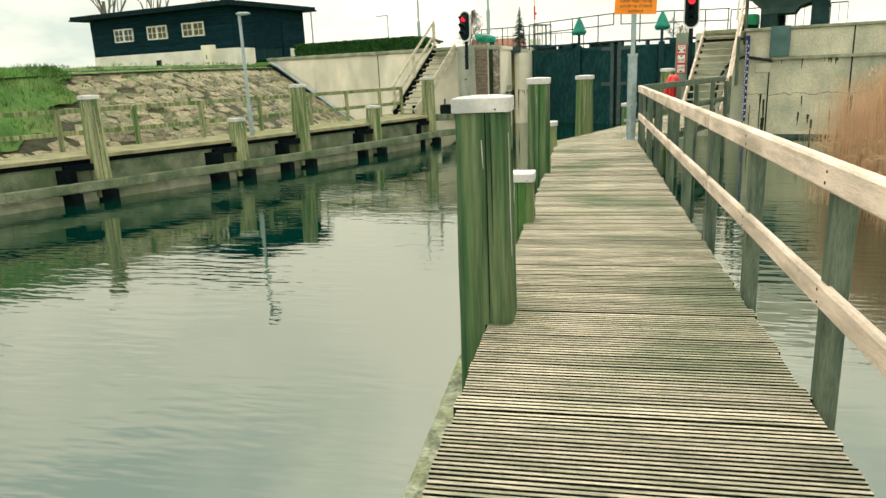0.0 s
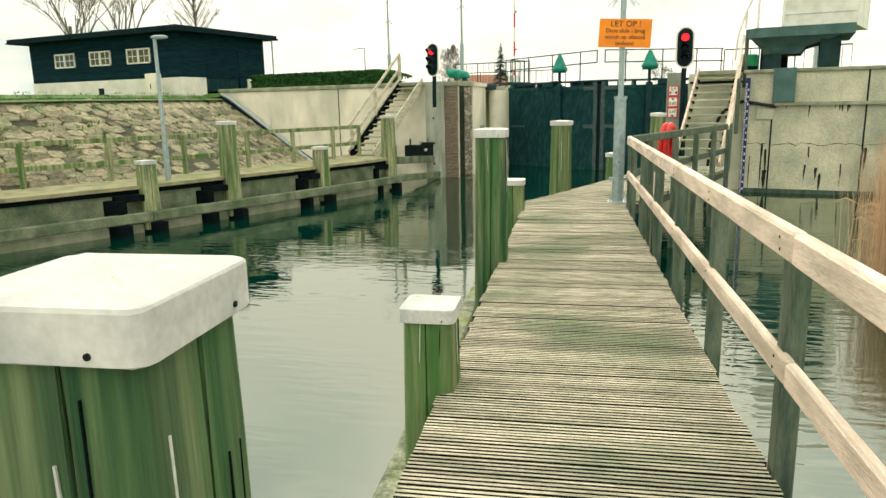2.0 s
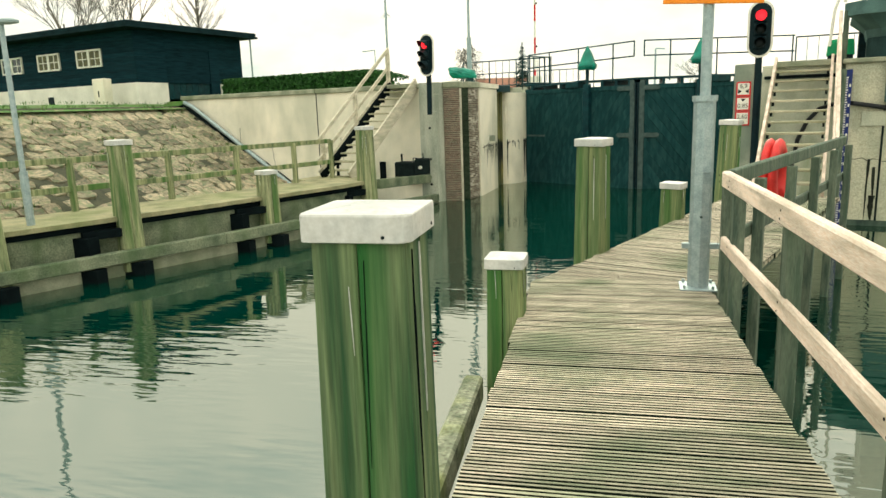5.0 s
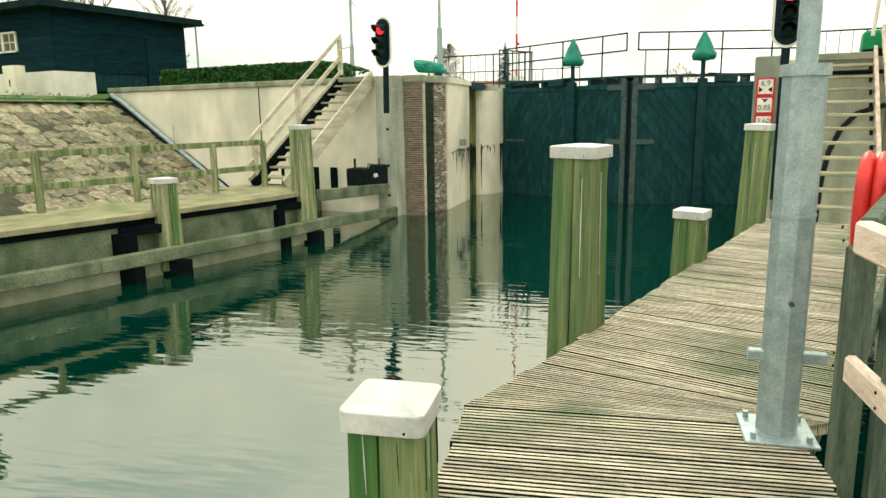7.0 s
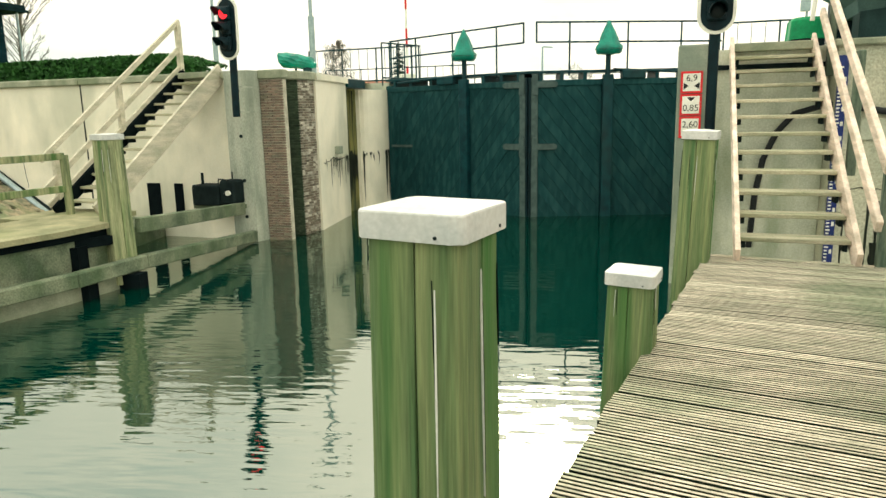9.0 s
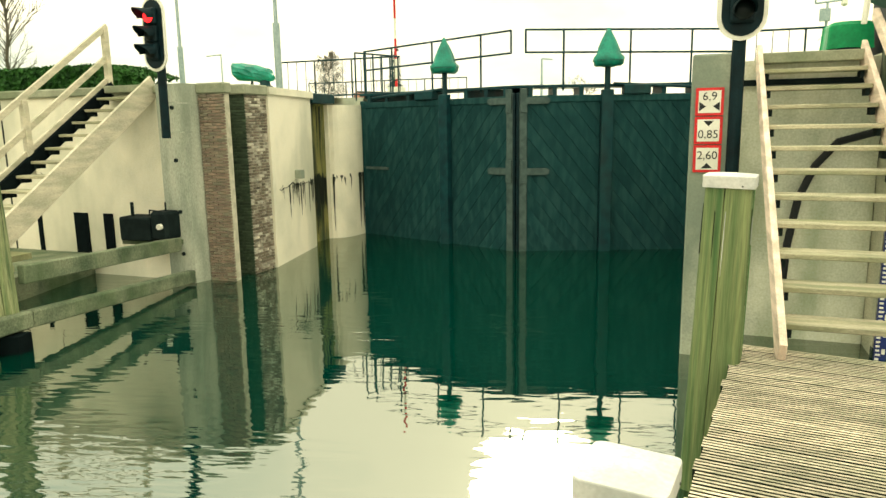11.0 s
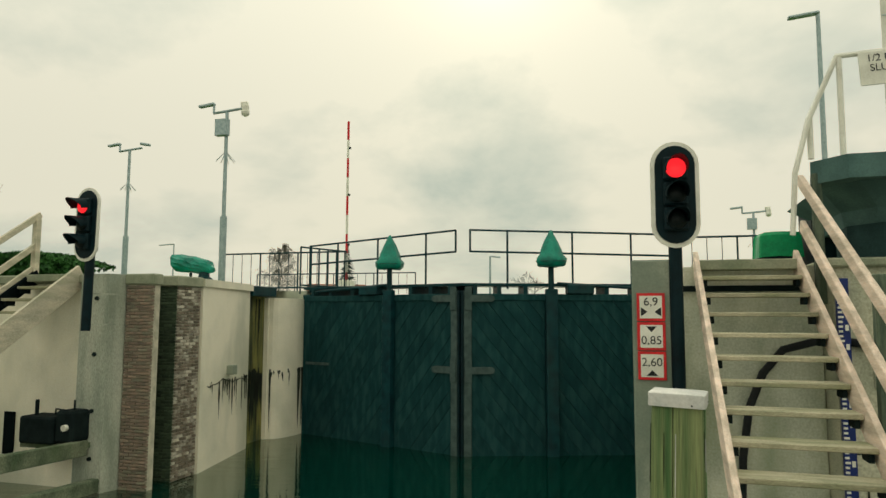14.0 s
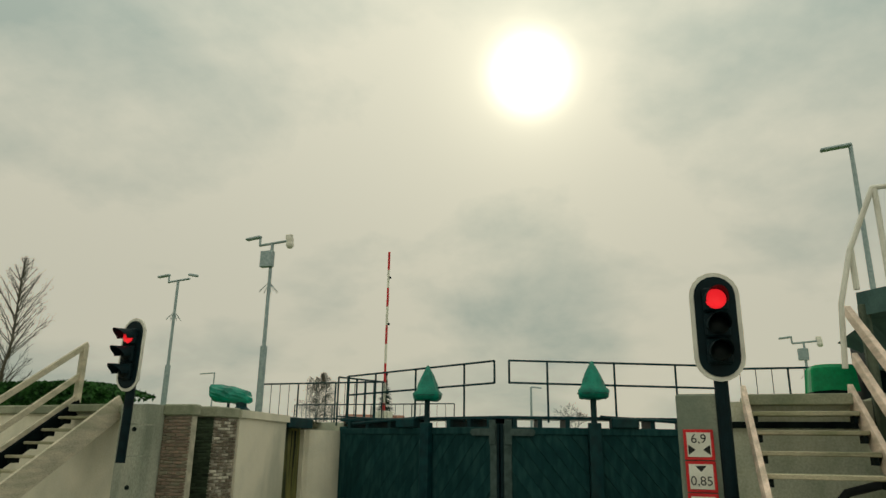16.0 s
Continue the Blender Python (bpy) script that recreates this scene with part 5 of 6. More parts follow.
# ---- hedge on the lockside ----
bm = B()
hr = random.Random(4)
for i in range(9000):
    v, u, z = hr.uniform(-15.3, -7.7), hr.uniform(-2.4, -1.0), hr.uniform(2.38, 3.1)
    z2 = min(z, 3.06 - 0.3 * max(0, v + 8.5))
    face = hr.random()
    if face < 0.5:
        u = -2.4 + hr.uniform(0, 0.08)
    elif face < 0.85:
        z2 = 3.06 - 0.3 * max(0, v + 8.5) + hr.uniform(-0.04, 0.02)
    c = Vector((v, u, z2))
    d = Vector((hr.uniform(-1, 1), hr.uniform(-1, 1), hr.uniform(-1, 1))).normalized() * 0.07
    e = d.cross(Vector((hr.uniform(-1, 1), hr.uniform(-1, 1), hr.uniform(-1, 1)))).normalized() * 0.045
    bm.faces.new([bm.verts.new(c + d), bm.verts.new(c + e), bm.verts.new(c - d), bm.verts.new(c - e)])
box(bm, -15.2, -8.3, -2.34, -1.1, 2.3, 2.98)
solid("hedge", bm, HEDGE, LOCK, "long clipped evergreen hedge behind the wing wall", "hedge", kind="stuff")

# ---- masts, fences and machinery on the lockside ----


def camera_mast(v, u, z0, top, label, dome):
    root = thing("camera_mast", LOCK @ pose(v, u, z0), label, "camera mast", "camera masts")
    h = top - z0
    bm = B()
    tube(bm, (0, 0, -0.3), (0, 0, 1.8), 0.085, n=12)
    part("foot_tube", bm, STEEL_GALV, root)
    bm = B()
    tube(bm, (0, 0, 1.8), (0, 0, h), 0.05, 0.042, n=12)
    part("pole", bm, STEEL_GALV, root)
    bm = B()
    tube(bm, (-0.38, 0, h), (0.45, 0, h + 0.06), 0.035, n=8)
    tube(bm, (-0.38, 0, h), (-0.38, 0, h + 0.2), 0.03, n=8)
    part("cross_arm", bm, STEEL_GALV, root)
    bm = B()
    beam(bm, (-0.36, 0, h + 0.24), (-0.80, -0.02, h + 0.19), 0.13, 0.07, 0.02)
    part("camera_left", bm, STEEL_GALV, root, "bullet camera")
    bm = B()
    if dome:
        tube(bm, (0.52, 0, h + 0.12), (0.52, 0, h - 0.02), 0.09, n=14)
        bmesh.ops.create_uvsphere(bm, u_segments=14, v_segments=8, radius=0.105, matrix=Matrix.Translation((0.52, 0, h - 0.05)))
        box(bm, 0.40, 0.58, -0.04, 0.04, h + 0.1, h + 0.22, 0.01)
        part("camera_right", bm, WHITE, root, "white dome camera")
        bm = B()
        box(bm, -0.24, 0.10, -0.16, 0.0, h - 0.62, h - 0.20, 0.01)
        part("equipment_box", bm, STEEL_GALV, root)
    else:
        beam(bm, (0.40, 0, h + 0.2), (0.75, 0.0, h + 0.13), 0.12, 0.08, 0.02)
        part("camera_right", bm, STEEL_GALV, root, "bullet camera")
    for i in range(8):
        a = i * math.tau / 8 + 0.3
        bm = B()
        tube(bm, (0, 0, h - 1.0), (0.24 * math.cos(a), 0.24 * math.sin(a), h - 1.26), 0.008, n=5)
        part("spike", bm, STEEL_GALV, root)
    return root


camera_mast(-6.32, 1.0, 2.4, 6.84, "galvanised mast with two cameras and an equipment box", True)
camera_mast(-11.8, 4.0, 2.4, 6.9, "thin galvanised mast with two cameras", False)
camera_mast(7.56, 14.0, 2.4, 5.62, "distant galvanised camera mast", True)


def fence(v0, u0, v1, u1, label, step=0.28, posts=3, z=2.4, h=1.06):
    d = Vector((v1 - v0, u1 - u0, 0))
    root = thing("fence", LOCK @ pose(v0, u0, z), label, "fence")
    for zz in (h, 0.12):
        bm = B()
        tube(bm, (0, 0, zz), d + Vector((0, 0, zz)), 0.022, n=8)
        part("fence_rail", bm, STEEL_DARK, root)
    n = int(d.length / step)
    for i in range(n + 1):
        p = d * (i / n)
        big = i % max(1, n // posts) == 0
        bm = B()
        tube(bm, p + Vector((0, 0, -0.1 if big else 0.12)), p + Vector((0, 0, h)), 0.022 if big else 0.009, n=6)
        part("fence_post" if big else "baluster", bm, STEEL_DARK, root)
    return root


fence(-7.6, 3.0, -3.9, 3.0, "dark steel bar fence on the lockside")
fence(-4.5, 1.6, -3.95, 3.0, "short dark steel bar fence beside the gate")
fence(-12.0, 12.0, -5.0, 12.0, "dark steel bar fence across the lock road", 0.35, 4)
fence(4.3, 1.7, 8.5, 1.9, "dark steel bar fence on the far lockside", 0.3)

# tarpaulin-covered capstans
root = thing("capstan", LOCK @ pose(-5.25, -1.5, 2.45), "winch head wrapped in dark teal tarpaulin on the lock pier", "capstan")
bm = B()
rows = []
for x, r in ((-0.52, 0.03), (-0.52, 0.15), (-0.49, 0.18), (-0.3, 0.19), (-0.12, 0.175), (0.02, 0.185), (0.2, 0.15), (0.36, 0.13), (0.40, 0.03)):
    rows.append([(x - 0.05 * math.sin(a), r * (1 + 0.14 * math.sin(4 * a + 13 * x)) * math.cos(a), 0.36 - 0.10 * x + r * (1 + 0.06 * math.cos(5 * a + 7 * x)) * math.sin(a)) for a in [i * math.tau / 16 for i in range(16)]])
ring_stack(bm, rows)
part("cover", bm, TARP, root, "tied green tarpaulin")
bm = B()
rows = [[(0.2 + 0.22 * k * math.cos(a), 0.16 * k * math.sin(a), z) for a in [i * math.tau / 12 for i in range(12)]] for z, k in ((0, 1.0), (0.06, 0.9), (0.12, 0.55), (0.22, 0.5))]
ring_stack(bm, rows)
tube(bm, (-0.12, 0, 0.0), (-0.12, 0, 0.2), 0.03)
part("stand", bm, STEEL_DARK, root)
root = thing("covered_machine", LOCK @ pose(5.45, -3.0, 2.42), "machine under a bright green tarpaulin on the lockside", "machine")
bm = B()
rows = []
for z, k in ((0.20, 1.03), (0.30, 1.0), (0.50, 0.95), (0.545, 0.86)):
    rows.append([(0.27 * k * max(-1, min(1, 1.9 * math.cos(a))) + 0.015 * math.sin(5 * a), 0.30 * k * max(-1, min(1, 1.9 * math.sin(a))), z + 0.012 * math.sin(3 * a)) for a in [i * math.tau / 24 for i in range(24)]])
ring_stack(bm, rows)
part("cover", bm, TARP_BRIGHT, root, "bright green tarpaulin")
bm = B()
box(bm, -0.26, 0.26, -0.29, 0.29, -0.08, 0.24, 0.01)
part("base", bm, BLACK, root)

# road barrier boom standing upright
root = thing("barrier_boom", LOCK @ pose(-8.85, 14.0, 2.2), "upright red and white barrier boom with small lamps", "barrier")
for i in range(9):
    bm = B()
    box(bm, -0.045, 0.045, -0.03, 0.03, 0.6 + i * 0.84, 0.6 + (i + 1) * 0.84, 0.004)
    part("boom_band", bm, RED if i % 2 == 0 else WHITE, root)
for z in (2.6, 4.8, 6.9):
    bm = B()
    box(bm, 0.05, 0.13, -0.04, 0.04, z, z + 0.1, 0.01)
    part("boom_lamp", bm, BLACK, root)
bm = B()
box(bm, -0.3, 0.3, -0.3, 0.3, 0, 1.1, 0.03)
part("cabinet", bm, WHITE, root)

# street lamps
for v, u, top, arm, label in ((7.5, 3.0, 8.6, -0.62, "tall galvanised street lamp with a flat head"), (-30.0, 30.0, 7.0, -1.3, "street lamp with a curved arm far behind the hedge"), (-4.2, 22.0, 4.9, 0.55, "small street lamp beyond the lock")):
    root = thing("street_lamp", LOCK @ pose(v, u, 2.3), label, "street lamp", "street lamps")
    h = top - 2.3
    bm = B()
    tube(bm, (0, 0, 0), (0, 0, h), 0.07, 0.045, n=10)
    part("pole", bm, STEEL_GALV, root)
    bm = B()
    beam(bm, (0.03, 0, h), (arm, 0, h - 0.06), 0.16, 0.07, 0.02)
    part("lamp_head", bm, STEEL_GALV, root)

# ---- control platform on the right abutment ----
root = thing("control_platform", LOCK @ pose(5.3, -5.6, 2.4), "grey concrete control platform on pedestals above the abutment", "platform")
bm = B()
prism(bm, [(0.16, 0.42), (0.46, 0.06), (2.85, 0.06), (2.85, 3.0), (1.1, 3.0)], 0.88, 1.14)
part("slab", bm, PLATFORM, root, "grey concrete slab with a cut corner")
bm = B()
ring_stack(bm, [[(x, y3, z) for x, y3 in pts] for z, pts in ((0.44, [(0.62, 1.0), (0.86, 0.62), (1.6, 0.62), (1.6, 2.0), (0.62, 2.0)]), (0.62, [(0.58, 0.95), (0.84, 0.52), (1.7, 0.52), (1.7, 2.1), (0.58, 2.1)]), (0.885, [(0.30, 0.70), (0.60, 0.24), (2.6, 0.24), (2.6, 2.6), (0.30, 2.6)]))])
part("haunch", bm, PLATFORM, root, "tapered haunch under the slab")
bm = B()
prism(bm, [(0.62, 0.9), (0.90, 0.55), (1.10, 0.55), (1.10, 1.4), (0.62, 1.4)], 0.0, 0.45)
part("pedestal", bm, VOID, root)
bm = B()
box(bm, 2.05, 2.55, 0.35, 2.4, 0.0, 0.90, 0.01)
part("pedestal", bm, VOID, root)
# black filler added for the deep shade below the slab
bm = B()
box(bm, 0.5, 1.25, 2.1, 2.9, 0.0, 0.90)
part("pedestal", bm, BLACK, root, "black block put in for the deep shade under the slab")
bm = B()
prism(bm, [(1.05, 0.75), (2.90, 0.75), (3.3, 2.8), (1.72, 2.8)], 1.14, 3.6)
cab = part("cabin", bm, WHITE, root, "plain white control cabin")
for z in (1.5, 2.1, 2.9):
    bm = B()
    box(bm, 1.06, 2.89, 0.74, 0.76, z, z + 0.012)
    part("panel_seam", bm, STEEL_GALV, cab)
bm = B()
pipe(bm, [(-0.07, 0.3, 0.3), (-0.02, 0.3, 1.0), (0.14, 0.3, 1.6), (0.45, 0.28, 2.3), (1.2, 0.26, 2.32)], 0.03)
part("guard_rail", bm, WHITE, root, "white tubular guard rail")
for p, z0, z1 in (((0.16, 0.34), 1.16, 1.62), ((0.47, 0.28), 1.16, 2.28), ((1.1, 0.28), 1.16, 2.3)):
    bm = B()
    tube(bm, (*p, z0), (*p, z1), 0.032, n=8)
    part("guard_post", bm, WHITE, root)
root2 = thing("notice_plate", LOCK @ pose(6.20, -5.36, 4.52, 0, -3, 4), "white plate with dark capitals on the guard rail", "sign")
bm = B()
box(bm, -0.25, 0.25, -0.008, 0.008, -0.19, 0.19, 0.006)
part("panel", bm, WHITE, root2)
lettering("1/2 U", 0.115, pose(-0.04, -0.011, 0.11), INK, root2)
lettering("SLUIT", 0.115, pose(0.0, -0.011, 0.0), INK, root2)
lettering("M", 0.115, pose(0.1, -0.011, -0.11), INK, root2)

# water gauge and hose behind the right stairs
bm = B()
pts = [lk(4.62, -5.05, -0.6), lk(4.66, -5.06, 0.2), lk(4.74, -5.07, 0.75), lk(4.90, -5.07, 1.15), lk(5.12, -5.07, 1.42), lk(5.5, -5.3, 1.55), lk(5.75, -5.56, 1.52), lk(6.4, -5.56, 1.40)]
rows = []
for i, pt in enumerate(pts):
    d = (pts[min(i + 1, len(pts) - 1)] - pts[max(i - 1, 0)]).normalized()
    sx = d.cross(LOCK.to_3x3() @ Vector((0, 1, 0))).normalized()
    sy = d.cross(sx)
    rows.append([tuple(pt + (sx * math.cos(a) + sy * math.sin(a)) * 0.045) for a in [k * math.tau / 10 for k in range(10)]])
ring_stack(bm, rows)
solid("hose", bm, HOSE, Matrix(), "thick black hose hanging in a curve on the wall", "hose")
bm = B()
beam(bm, lk(4.0, -5.0, 2.12), lk(5.5, -5.0, 2.12), 0.06, 0.07)
solid("cable_duct", bm, RUST, Matrix(), "dark cable duct along the wall under the coping", "duct")
root = thing("water_gauge", LOCK @ pose(5.63, -5.53, 0), "narrow dark blue water gauge at the wall corner", "gauge")
bm = B()
box(bm, -0.06, 0.06, -0.03, 0.02, -1.3, 2.2)
part("board", bm, BLUE, root)
bm = B()
box(bm, -0.055, 0.0, -0.033, -0.03, -1.25, 2.15)
part("scale_strip", bm, BLUE, root)
for i in range(66):
    bm = B()
    box(bm, -0.052, -0.012 if i % 5 else 0.0, -0.037, -0.033, -1.22 + i * 0.05, -1.197 + i * 0.05)
    part("mark", bm, WHITE, root)
for i in range(16):
    bm = B()
    box(bm, 0.012, 0.045, -0.034, -0.03, -1.15 + i * 0.2, -1.09 + i * 0.2)
    part("figure_bar", bm, WHITE, root)

# ---- plants ----


def reeds(n, seed):
    r0 = random.Random(seed)
    bm = B()
    for i in range(n):
        x, y2 = r0.uniform(3.9, 10.5), r0.uniform(9.6, 15.2)
        # an uneven clump that thins out towards open water
        ang = math.atan2(y2 - 12.4, x - 7.3)
        reach = math.hypot((x - 7.3) / 3.4, (y2 - 12.4) / 2.8)
        if reach > 0.92 + 0.10 * math.sin(3 * ang + 1) + 0.06 * math.sin(7 * ang) + r0.uniform(-0.12, 0.06):
            continue
        if r0.random() > min(1, ((x - 3.8) / 2.4) ** 1.5):
            continue
        h = r0.uniform(1.4, 2.2) + 0.12 * min(2.0, x - 3.9)
        lean = Vector((r0.uniform(-0.22, 0.22), r0.uniform(-0.22, 0.22), 0)) * h * 0.5
        a = r0.uniform(0, math.tau)
        side = Vector((math.cos(a), math.sin(a), 0)) * 0.0022
        p0 = Vector((x, y2, WATER_Z - 0.1))
        pm, pt = p0 + lean * 0.4 + Vector((0, 0, h * 0.55)), p0 + lean + Vector((0, 0, h))
        v0 = [bm.verts.new(p0 + side), bm.verts.new(p0 - side), bm.verts.new(pm - side), bm.verts.new(pm + side)]
        bm.faces.new(v0)
        v1 = [v0[3], v0[2], bm.verts.new(pt - side * 0.4), bm.verts.new(pt + side * 0.4)]
        bm.faces.new(v1)
        if r0.random() < 0.10:
            d = Vector((r0.uniform(-1, 1), r0.uniform(-1, 1), -0.4)) * 0.07
            bm.faces.new([bm.verts.new(pt + Vector((0, 0, 0.06))), bm.verts.new(pt + d * 0.4 + side * 4), bm.verts.new(pt + d * 1.2), bm.verts.new(pt + d * 0.3 - side * 4)])
        if r0.random() < 0.12:
            d = Vector((math.cos(a + 1), math.sin(a + 1), 0.5)) * r0.uniform(0.2, 0.45)
            up = Vector((0, 0, 0.012))
            bm.faces.new([bm.verts.new(pm), bm.verts.new(pm + d * 0.6 + up), bm.verts.new(pm + d + Vector((0, 0, -0.15))), bm.verts.new(pm + d * 0.6 - up)])
    return solid("reeds", bm, REED, Matrix(), "dry orange reed bed standing in the water", "reeds", kind="stuff")


reeds(64000, 21)


def bare_tree(x, y2, z, h, seed, label, spread=0.55, depth=5, kind="bare tree"):
    r0 = random.Random(seed)
    root = thing("tree", pose(x, y2, z), label, "tree", "winter trees")
    trunk, crown = B(), B()

    def grow(p, d, length, r, level):
        q2 = p + d * length
        tube(trunk if level == 0 else crown, p, q2, max(r, 0.012), max(r * 0.62, 0.008), 6 if level < 2 else 3)
        if level >= depth:
            return
        for i in range(r0.randrange(2, 5) if level else 5):
            f = r0.uniform(0.45, 1.0)
            ax = Vector((r0.uniform(-1, 1), r0.uniform(-1, 1), r0.uniform(-0.15, 0.5))).normalized()
            nd = (d + ax * spread * r0.uniform(0.7, 1.3)).normalized()
            grow(p.lerp(q2, f), nd, length * r0.uniform(0.5, 0.78), r * 0.5, level + 1)

    grow(Vector((0, 0, -0.3)), Vector((0, 0, 1)), h * 0.38, h * 0.012, 0)
    part("trunk", trunk, BARK, root)
    part("crown", crown, BARK, root, "bare winter branches")
    return root


bare_tree(-46, 64, 2.2, 17, 9, "bare winter tree behind the house", 0.5)
bare_tree(-54, 66, 2.2, 22, 1, "large bare winter tree behind the house", depth=6)
bare_tree(-70, 58, 2.2, 24, 2, "spreading bare winter tree beyond the house", depth=6)
bare_tree(-74, 50, 2.2, 24, 4, "bare winter tree at the edge of the field", depth=6)


def twig(bm, p, q2, r):
    """A three-sided twig."""
    d = (q2 - p).normalized()
    x = d.cross(Vector((0.3, 0.9, 0.2))).normalized()
    y3 = d.cross(x)
    tip = bm.verts.new(q2)
    vs = [bm.verts.new(p + (x * math.cos(a) + y3 * math.sin(a)) * r) for a in (0, 2.1, 4.2)]
    for i in range(3):
        bm.faces.new((vs[i], vs[(i + 1) % 3], tip))


def twiggy_tree(x, y2, z, h, width, limbs, rise, droop, seed, label):
    """A leading trunk with many thin limbs, each with twigs."""
    r0 = random.Random(seed)
    root = thing("tree", pose(x, y2, z), label, "tree", "winter trees")
    bm = B()
    bend = [Vector((r0.uniform(-0.1, 0.1) * i, r0.uniform(-0.1, 0.1) * i, h * i / 6)) for i in range(7)]
    for i in range(6):
        tube(bm, bend[i], bend[i + 1], h * 0.013 * (1 - i / 6.4), h * 0.013 * (1 - (i + 1) / 6.4), 7)
    part("trunk", bm, BARK, root)
    bm = B()
    for k2 in range(limbs):
        f = 0.14 + 0.84 * (k2 + r0.random()) / limbs
        i = min(int(f * 6), 5)
        p = bend[i].lerp(bend[i + 1], f * 6 - i)
        a = r0.uniform(0, math.tau)
        reach = width * 0.5 * math.sin(math.pi * min(1, 0.22 + f * 0.80)) ** 0.7 * r0.uniform(0.6, 1.1)
        tip = p + Vector((math.cos(a) * reach, math.sin(a) * reach, rise * reach * r0.uniform(0.7, 1.3)))
        twig(bm, p, tip, h * 0.0035)
        for j in range(13):
            g = r0.uniform(0.2, 1.0)
            s0 = p.lerp(tip, g)
            d = Vector((math.cos(a) + r0.uniform(-0.9, 0.9), math.sin(a) + r0.uniform(-0.9, 0.9), rise * 0.8 + r0.uniform(-0.3, 0.5)))
            d = d.normalized() * reach * r0.uniform(0.2, 0.45) + Vector((0, 0, -droop * r0.uniform(0.5, 1.2)))
            twig(bm, s0, s0 + d, h * 0.0012 + 0.004)
            for m2 in range(2):
                e = Vector((r0.uniform(-1, 1), r0.uniform(-1, 1), r0.uniform(-0.2, 1) - droop)) * 0.3
                c2 = s0 + d * r0.uniform(0.4, 0.9)
                twig(bm, c2, c2 + e * (h / 12), 0.007)
    part("crown", bm, BARK, root, "fine bare winter twigs")
    return root


twiggy_tree(-13.4, 64.6, 2.2, 4.7, 3.2, 120, 0.6, 0.6, 6, "drooping bare willow beyond the lock")
twiggy_tree(-42.9, 71.2, 2.2, 15.6, 5.4, 90, 1.35, 0.0, 8, "tall slender bare tree far behind the hedge")
bare_tree(6, 95, 2.2, 6, 12, "low bare scrub far beyond the gates", 0.8)

conifer = thing("conifer", pose(-9.8, 70, 2.2), "small dark conifer beyond the lock fence", "tree")
bm = B()
tube(bm, (0, 0, 0), (0, 0, 5.0), 0.12, 0.03, 6)
part("trunk", bm, BARK, conifer)
cr = random.Random(8)
bm = B()
for i in range(520):
    z = cr.uniform(0.5, 5.0)
    a, r = cr.uniform(0, math.tau), (5.1 - z) * 0.34
    p0, p1 = Vector((0, 0, z)), Vector((r * math.cos(a), r * math.sin(a), z - 0.25 * r))
    s_ = Vector((-math.sin(a), math.cos(a), 0)) * 0.10
    bm.faces.new([bm.verts.new(p0), bm.verts.new(p0.lerp(p1, 0.6) + s_), bm.verts.new(p1), bm.verts.new(p0.lerp(p1, 0.6) - s_)])
part("crown", bm, NEEDLE, conifer)

# distant houses
for x, y2, w, label in ((-160, 165, 14, "low distant house with an orange tiled roof"), (-21, 118, 8, "small distant house beyond the lock")):
    root = thing("house", pose(x, y2, 2.0, 0, 0, 20), label, "house", "distant houses")
    bm = B()
    box(bm, -w / 2, w / 2, -3, 3, 0, 2.4)
    part("wall", bm, PLASTER, root)
    bm = B()
    prism(bm, [(-w / 2 - 0.3, -3.4), (w / 2 + 0.3, -3.4), (w / 2 + 0.3, 3.4), (-w / 2 - 0.3, 3.4)], 2.4, 2.5)
    ring_stack(bm, [[(-w / 2 - 0.3, -3.4, 2.5), (w / 2 + 0.3, -3.4, 2.5), (w / 2 + 0.3, 3.4, 2.5), (-w / 2 - 0.3, 3.4, 2.5)], [(-w / 2 - 0.3, -0.05, 4.3), (w / 2 + 0.3, -0.05, 4.3), (w / 2 + 0.3, 0.05, 4.3), (-w / 2 - 0.3, 0.05, 4.3)]])
    part("roof", bm, ROOFTILE, root)
    for k in range(3):
        bm = B()
        box(bm, -w / 3 + k * w / 3 - 0.5, -w / 3 + k * w / 3 + 0.5, -3.04, -2.98, 0.9, 2.0)
        part("window", bm, GLASS, root)

# ---- pieces: deck boards, bricks, bank stones ----
for (l0, r0), (l1, r1) in zip(RUNGS, RUNGS[1:]):
    grooved_board("board", l0, r0, l1, r1)


def brick_mesh(name, w, d, h):
    bm = B()
    box(bm, -w / 2, w / 2, -d / 2, d / 2, -h / 2, h / 2, 0.006)
    me = bpy.data.meshes.new(name)
    bm.to_mesh(me)
    bm.free()
    return me


bw, bh, bd = 0.170, 0.042, 0.05
full, half = brick_mesh("brick", bw, bd, bh), brick_mesh("brick", bw / 2 - 0.006, bd, bh)
for me in (full, half):
    me.materials.append(BRICK)
full_l, half_l = full.copy(), half.copy()
for me in (full_l, half_l):
    me.materials.clear()
    me.materials.append(BRICK_LIME)


def courses(parent, z0, z1, length, place, meshes, joined=False):
    row, z = 0, z0
    while z < z1:
        x = -0.09 if row % 2 else 0.0
        while x < length - 0.04:
            a, b = max(x, 0), min(x + 0.180, length)
            if b - a > 0.05:
                o = new("brick", meshes[0] if b - a > 0.13 else meshes[1])
                o.parent = parent
                o.matrix_basis = place((a + b) / 2, z) @ pose(0, rng.uniform(-0.004, 0.004), 0, 0, rng.uniform(-0.6, 0.6), 0)
            x += 0.180
        row += 1
        z += 0.054


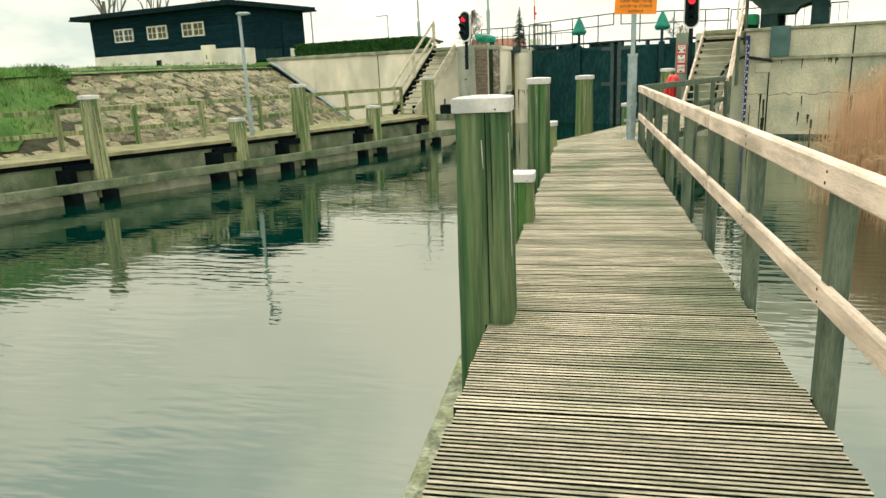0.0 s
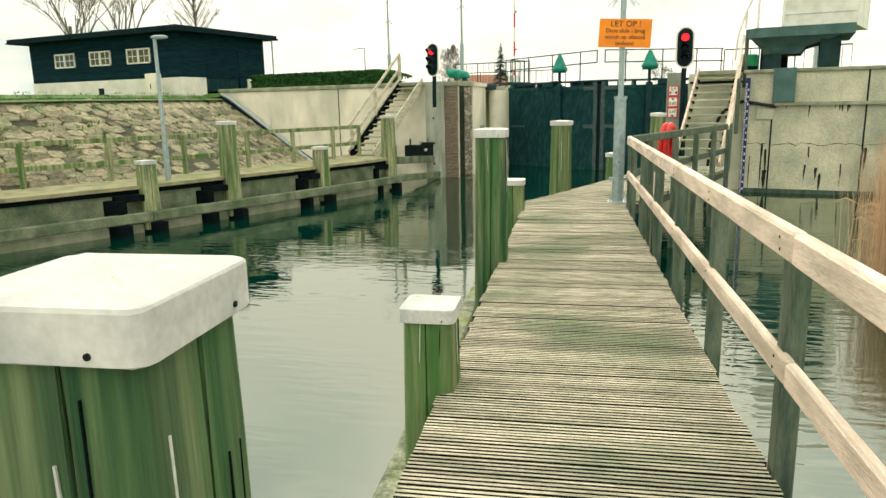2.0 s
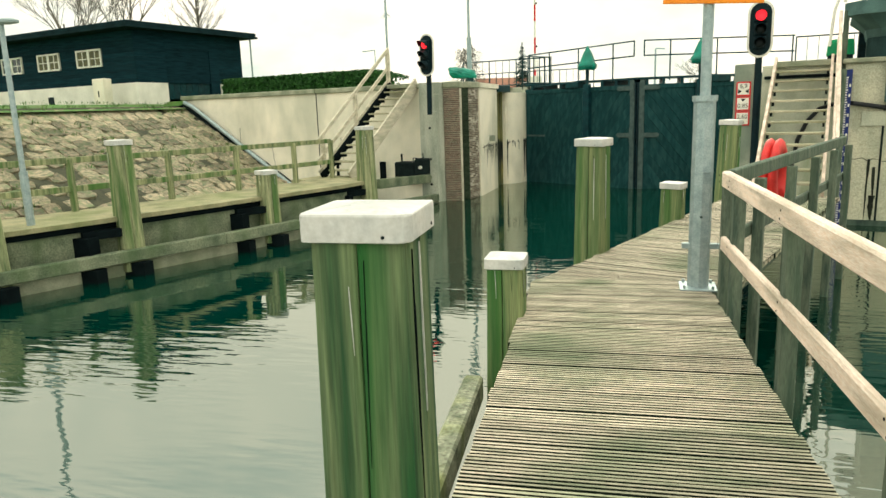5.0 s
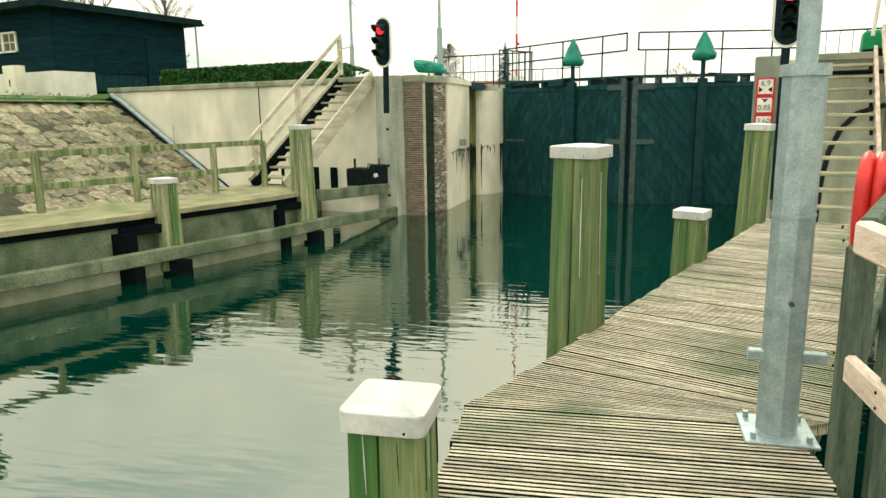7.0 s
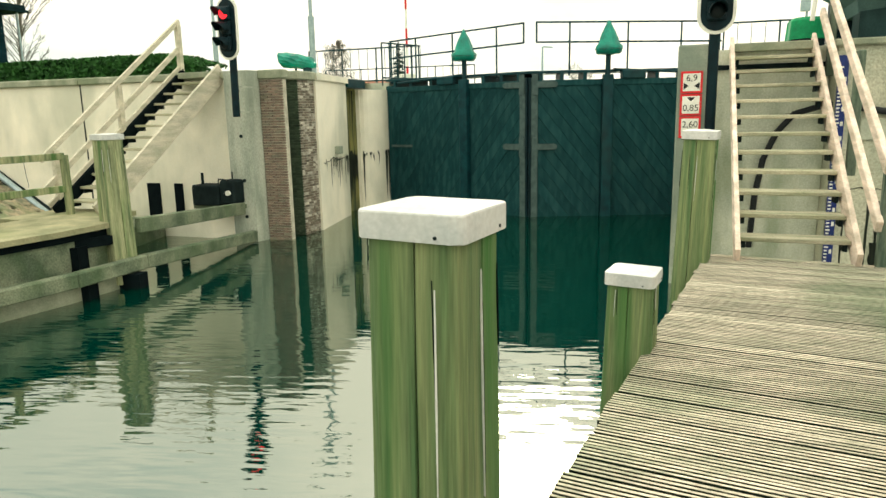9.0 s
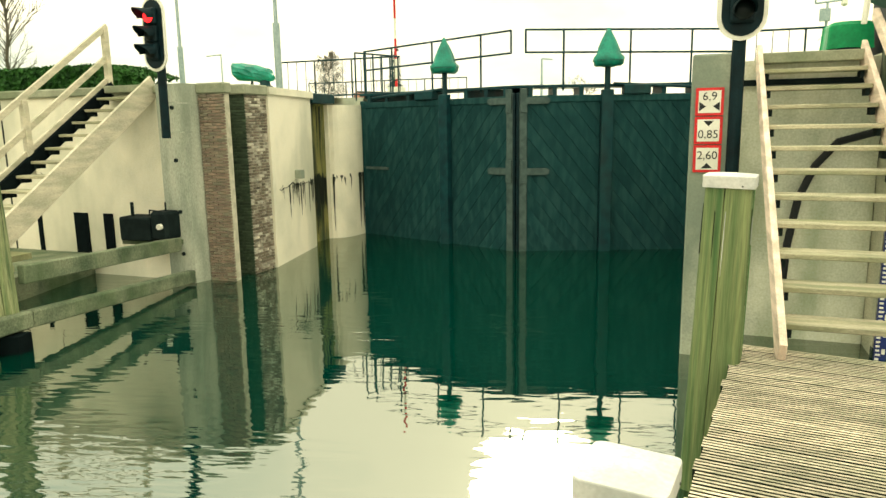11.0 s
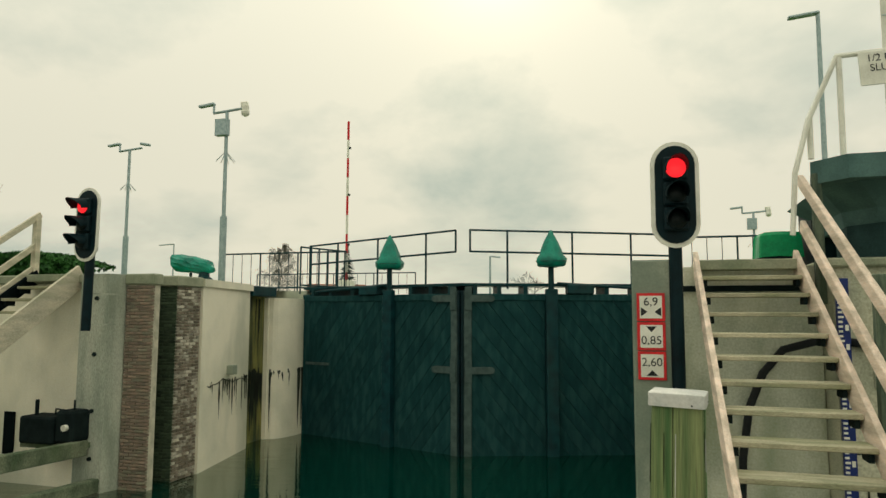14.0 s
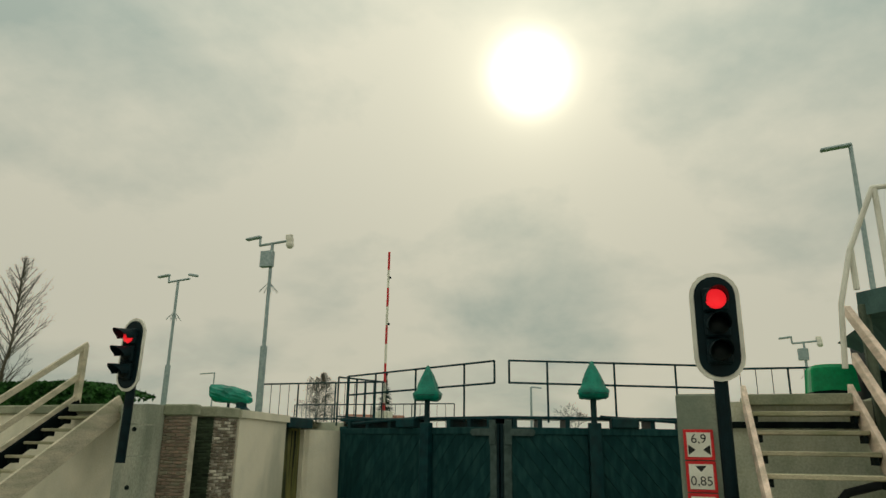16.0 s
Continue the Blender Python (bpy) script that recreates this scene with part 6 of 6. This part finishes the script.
full_a, half_a = full.copy(), half.copy()
for me in (full_a, half_a):
    me.materials.clear()
    me.materials.append(BRICK_ALGAE)
courses(core_a, -1.0, 2.26, 0.52, lambda a, z: pose(-4.61 + a, -4.19, z), (full, half))
courses(core_b, -0.99, 2.26, 0.64, lambda a, z: pose(-4.115, -3.56 + a, z, 0, 0, 90), (full_l, half_l))
courses(core_b, -0.99, 2.26, 0.42, lambda a, z: pose(-4.545 + a, -3.545, z), (full_a, half_a))

# bank stones: rough courses, each stone its own
stone_meshes = []
for i in range(10):
    bm = B()
    n = rng.randrange(6, 9)
    ph = rng.uniform(0, 6)
    ring = [(0.5 * math.cos(t) * rng.uniform(0.88, 1.08), 0.5 * math.sin(t) * rng.uniform(0.88, 1.08)) for t in [ph + j * math.tau / n for j in range(n)]]
    ring = [(max(-0.5, min(0.5, x * 1.25)), max(-0.5, min(0.5, y2 * 1.25))) for x, y2 in ring]
    ring_stack(bm, [[(x, y2, -0.5) for x, y2 in ring], [(x, y2, 0.15) for x, y2 in ring], [(x * 0.93, y2 * 0.90, 0.5 + rng.uniform(-0.22, 0.22)) for x, y2 in ring]])
    me = bpy.data.meshes.new("stone")
    bm.to_mesh(me)
    bm.free()
    me.materials.append(STONE)
    stone_meshes.append(me)


def bank_point(s, f):
    """s runs along the bank by segments, f from toe to crest."""
    i = min(int(s), len(TOE) - 2)
    g = s - i
    a = Vector((*TOE[i], -0.06)).lerp(Vector((*TOE[i + 1], -0.06)), g)
    b = Vector((*CREST[i], CREST_Z[i])).lerp(Vector((*CREST[i + 1], CREST_Z[i + 1])), g)
    return a.lerp(b, f)


def turf_edge(s):
    """Share of the slope above which the bank is turf."""
    return max(0.12, 0.22 + 1.15 * (s - 2.6)) + 0.06 * math.sin(s * 23)


tb, s = B(), 1.9
cols = []
while s < 3.28:
    f0 = min(turf_edge(s), 0.98)
    cols.append([bank_point(s, f0 + (1.02 - f0) * k / 5) + Vector((0.04, -0.03, 0.09 + rng.uniform(-0.02, 0.05))) for k in range(6)])
    s += 0.04
grid = [[tb.verts.new(q2) for q2 in col] for col in cols]
for a, c in zip(grid, grid[1:]):
    for k in range(5):
        tb.faces.new((a[k], a[k + 1], c[k + 1], c[k]))
part("turf", tb, GRASS, bank, "green turf on the bank")
gb = B()


def blades(c, n, spread, h):
    for i in range(n):
        o = c + Vector((rng.gauss(0, spread), rng.gauss(0, spread), rng.uniform(-0.02, 0.0)))
        a = rng.uniform(0, math.tau)
        sd = Vector((math.cos(a), math.sin(a), 0)) * 0.012
        tip = o + Vector((rng.uniform(-0.5, 0.5), rng.uniform(-0.5, 0.5), 1)) * h * rng.uniform(0.5, 1.2)
        gb.faces.new([gb.verts.new(o - sd), gb.verts.new(o + sd), gb.verts.new(tip)])


for i in range(900):
    s = rng.uniform(1.95, 3.2)
    f = rng.uniform(min(turf_edge(s), 0.95), 1.02)
    blades(bank_point(s, f) + Vector((0, 0, 0.10)), 6, 0.10, 0.16)
for i in range(110):
    blades(bank_point(rng.uniform(2.4, 4.95), rng.uniform(0.95, 1.05)) + Vector((0, 0, 0.06)), 10, 0.12, 0.07)
for i in range(130):
    s = rng.uniform(2.3, 4.95)
    blades(bank_point(s, rng.random() ** 0.7) + Vector((0, 0, 0.05)), 12, 0.06, 0.12)
tagged(part("grass_tufts", gb, GRASS, bank, "tufts of grass between the stones"), kind="stuff")

rest = B()
made = 0
for row in range(17):
    f = -0.27 + row * 0.074
    s = 1.75 + rng.uniform(0, 0.05)
    while s < 4.985:
        i = int(s)
        seg = (bank_point(min(i + 0.999, 5), f) - bank_point(i, f)).length
        w = rng.uniform(0.32, 0.75)
        ds = w / seg
        c = bank_point(min(s + ds / 2, 4.99), f + rng.uniform(-0.008, 0.008))
        ex = (bank_point(min(s + ds, 4.995), f) - bank_point(s, f)).normalized()
        ey = (bank_point(s, f + 0.05) - bank_point(s, f)).normalized()
        ez = ex.cross(ey).normalized()
        if ez.z < 0:
            ez = -ez
        ey = ez.cross(ex)
        h = rng.uniform(0.29, 0.36)
        m = Matrix(((ex.x, ey.x, ez.x, c.x), (ex.y, ey.y, ez.y, c.y), (ex.z, ey.z, ez.z, c.z), (0, 0, 0, 1))) @ Matrix.Rotation(rng.uniform(-0.12, 0.12), 4, "Z") @ Matrix.Diagonal((w * 1.03, h * 1.12, rng.uniform(0.07, 0.12), 1))
        grassy = f > turf_edge(s)
        if not grassy and rng.random() > 0.03:
            if s > 2.75 and f > -0.1 and made < 300:
                o = new("stone", rng.choice(stone_meshes))
                o.parent = bank
                o.matrix_basis = m
                made += 1
            else:
                k0 = len(rest.verts)
                rest.from_mesh(rng.choice(stone_meshes))
                rest.verts.ensure_lookup_table()
                bmesh.ops.transform(rest, matrix=m, verts=rest.verts[k0:])
        s += ds
tagged(part("more_stones", rest, STONE, bank), kind="stuff")
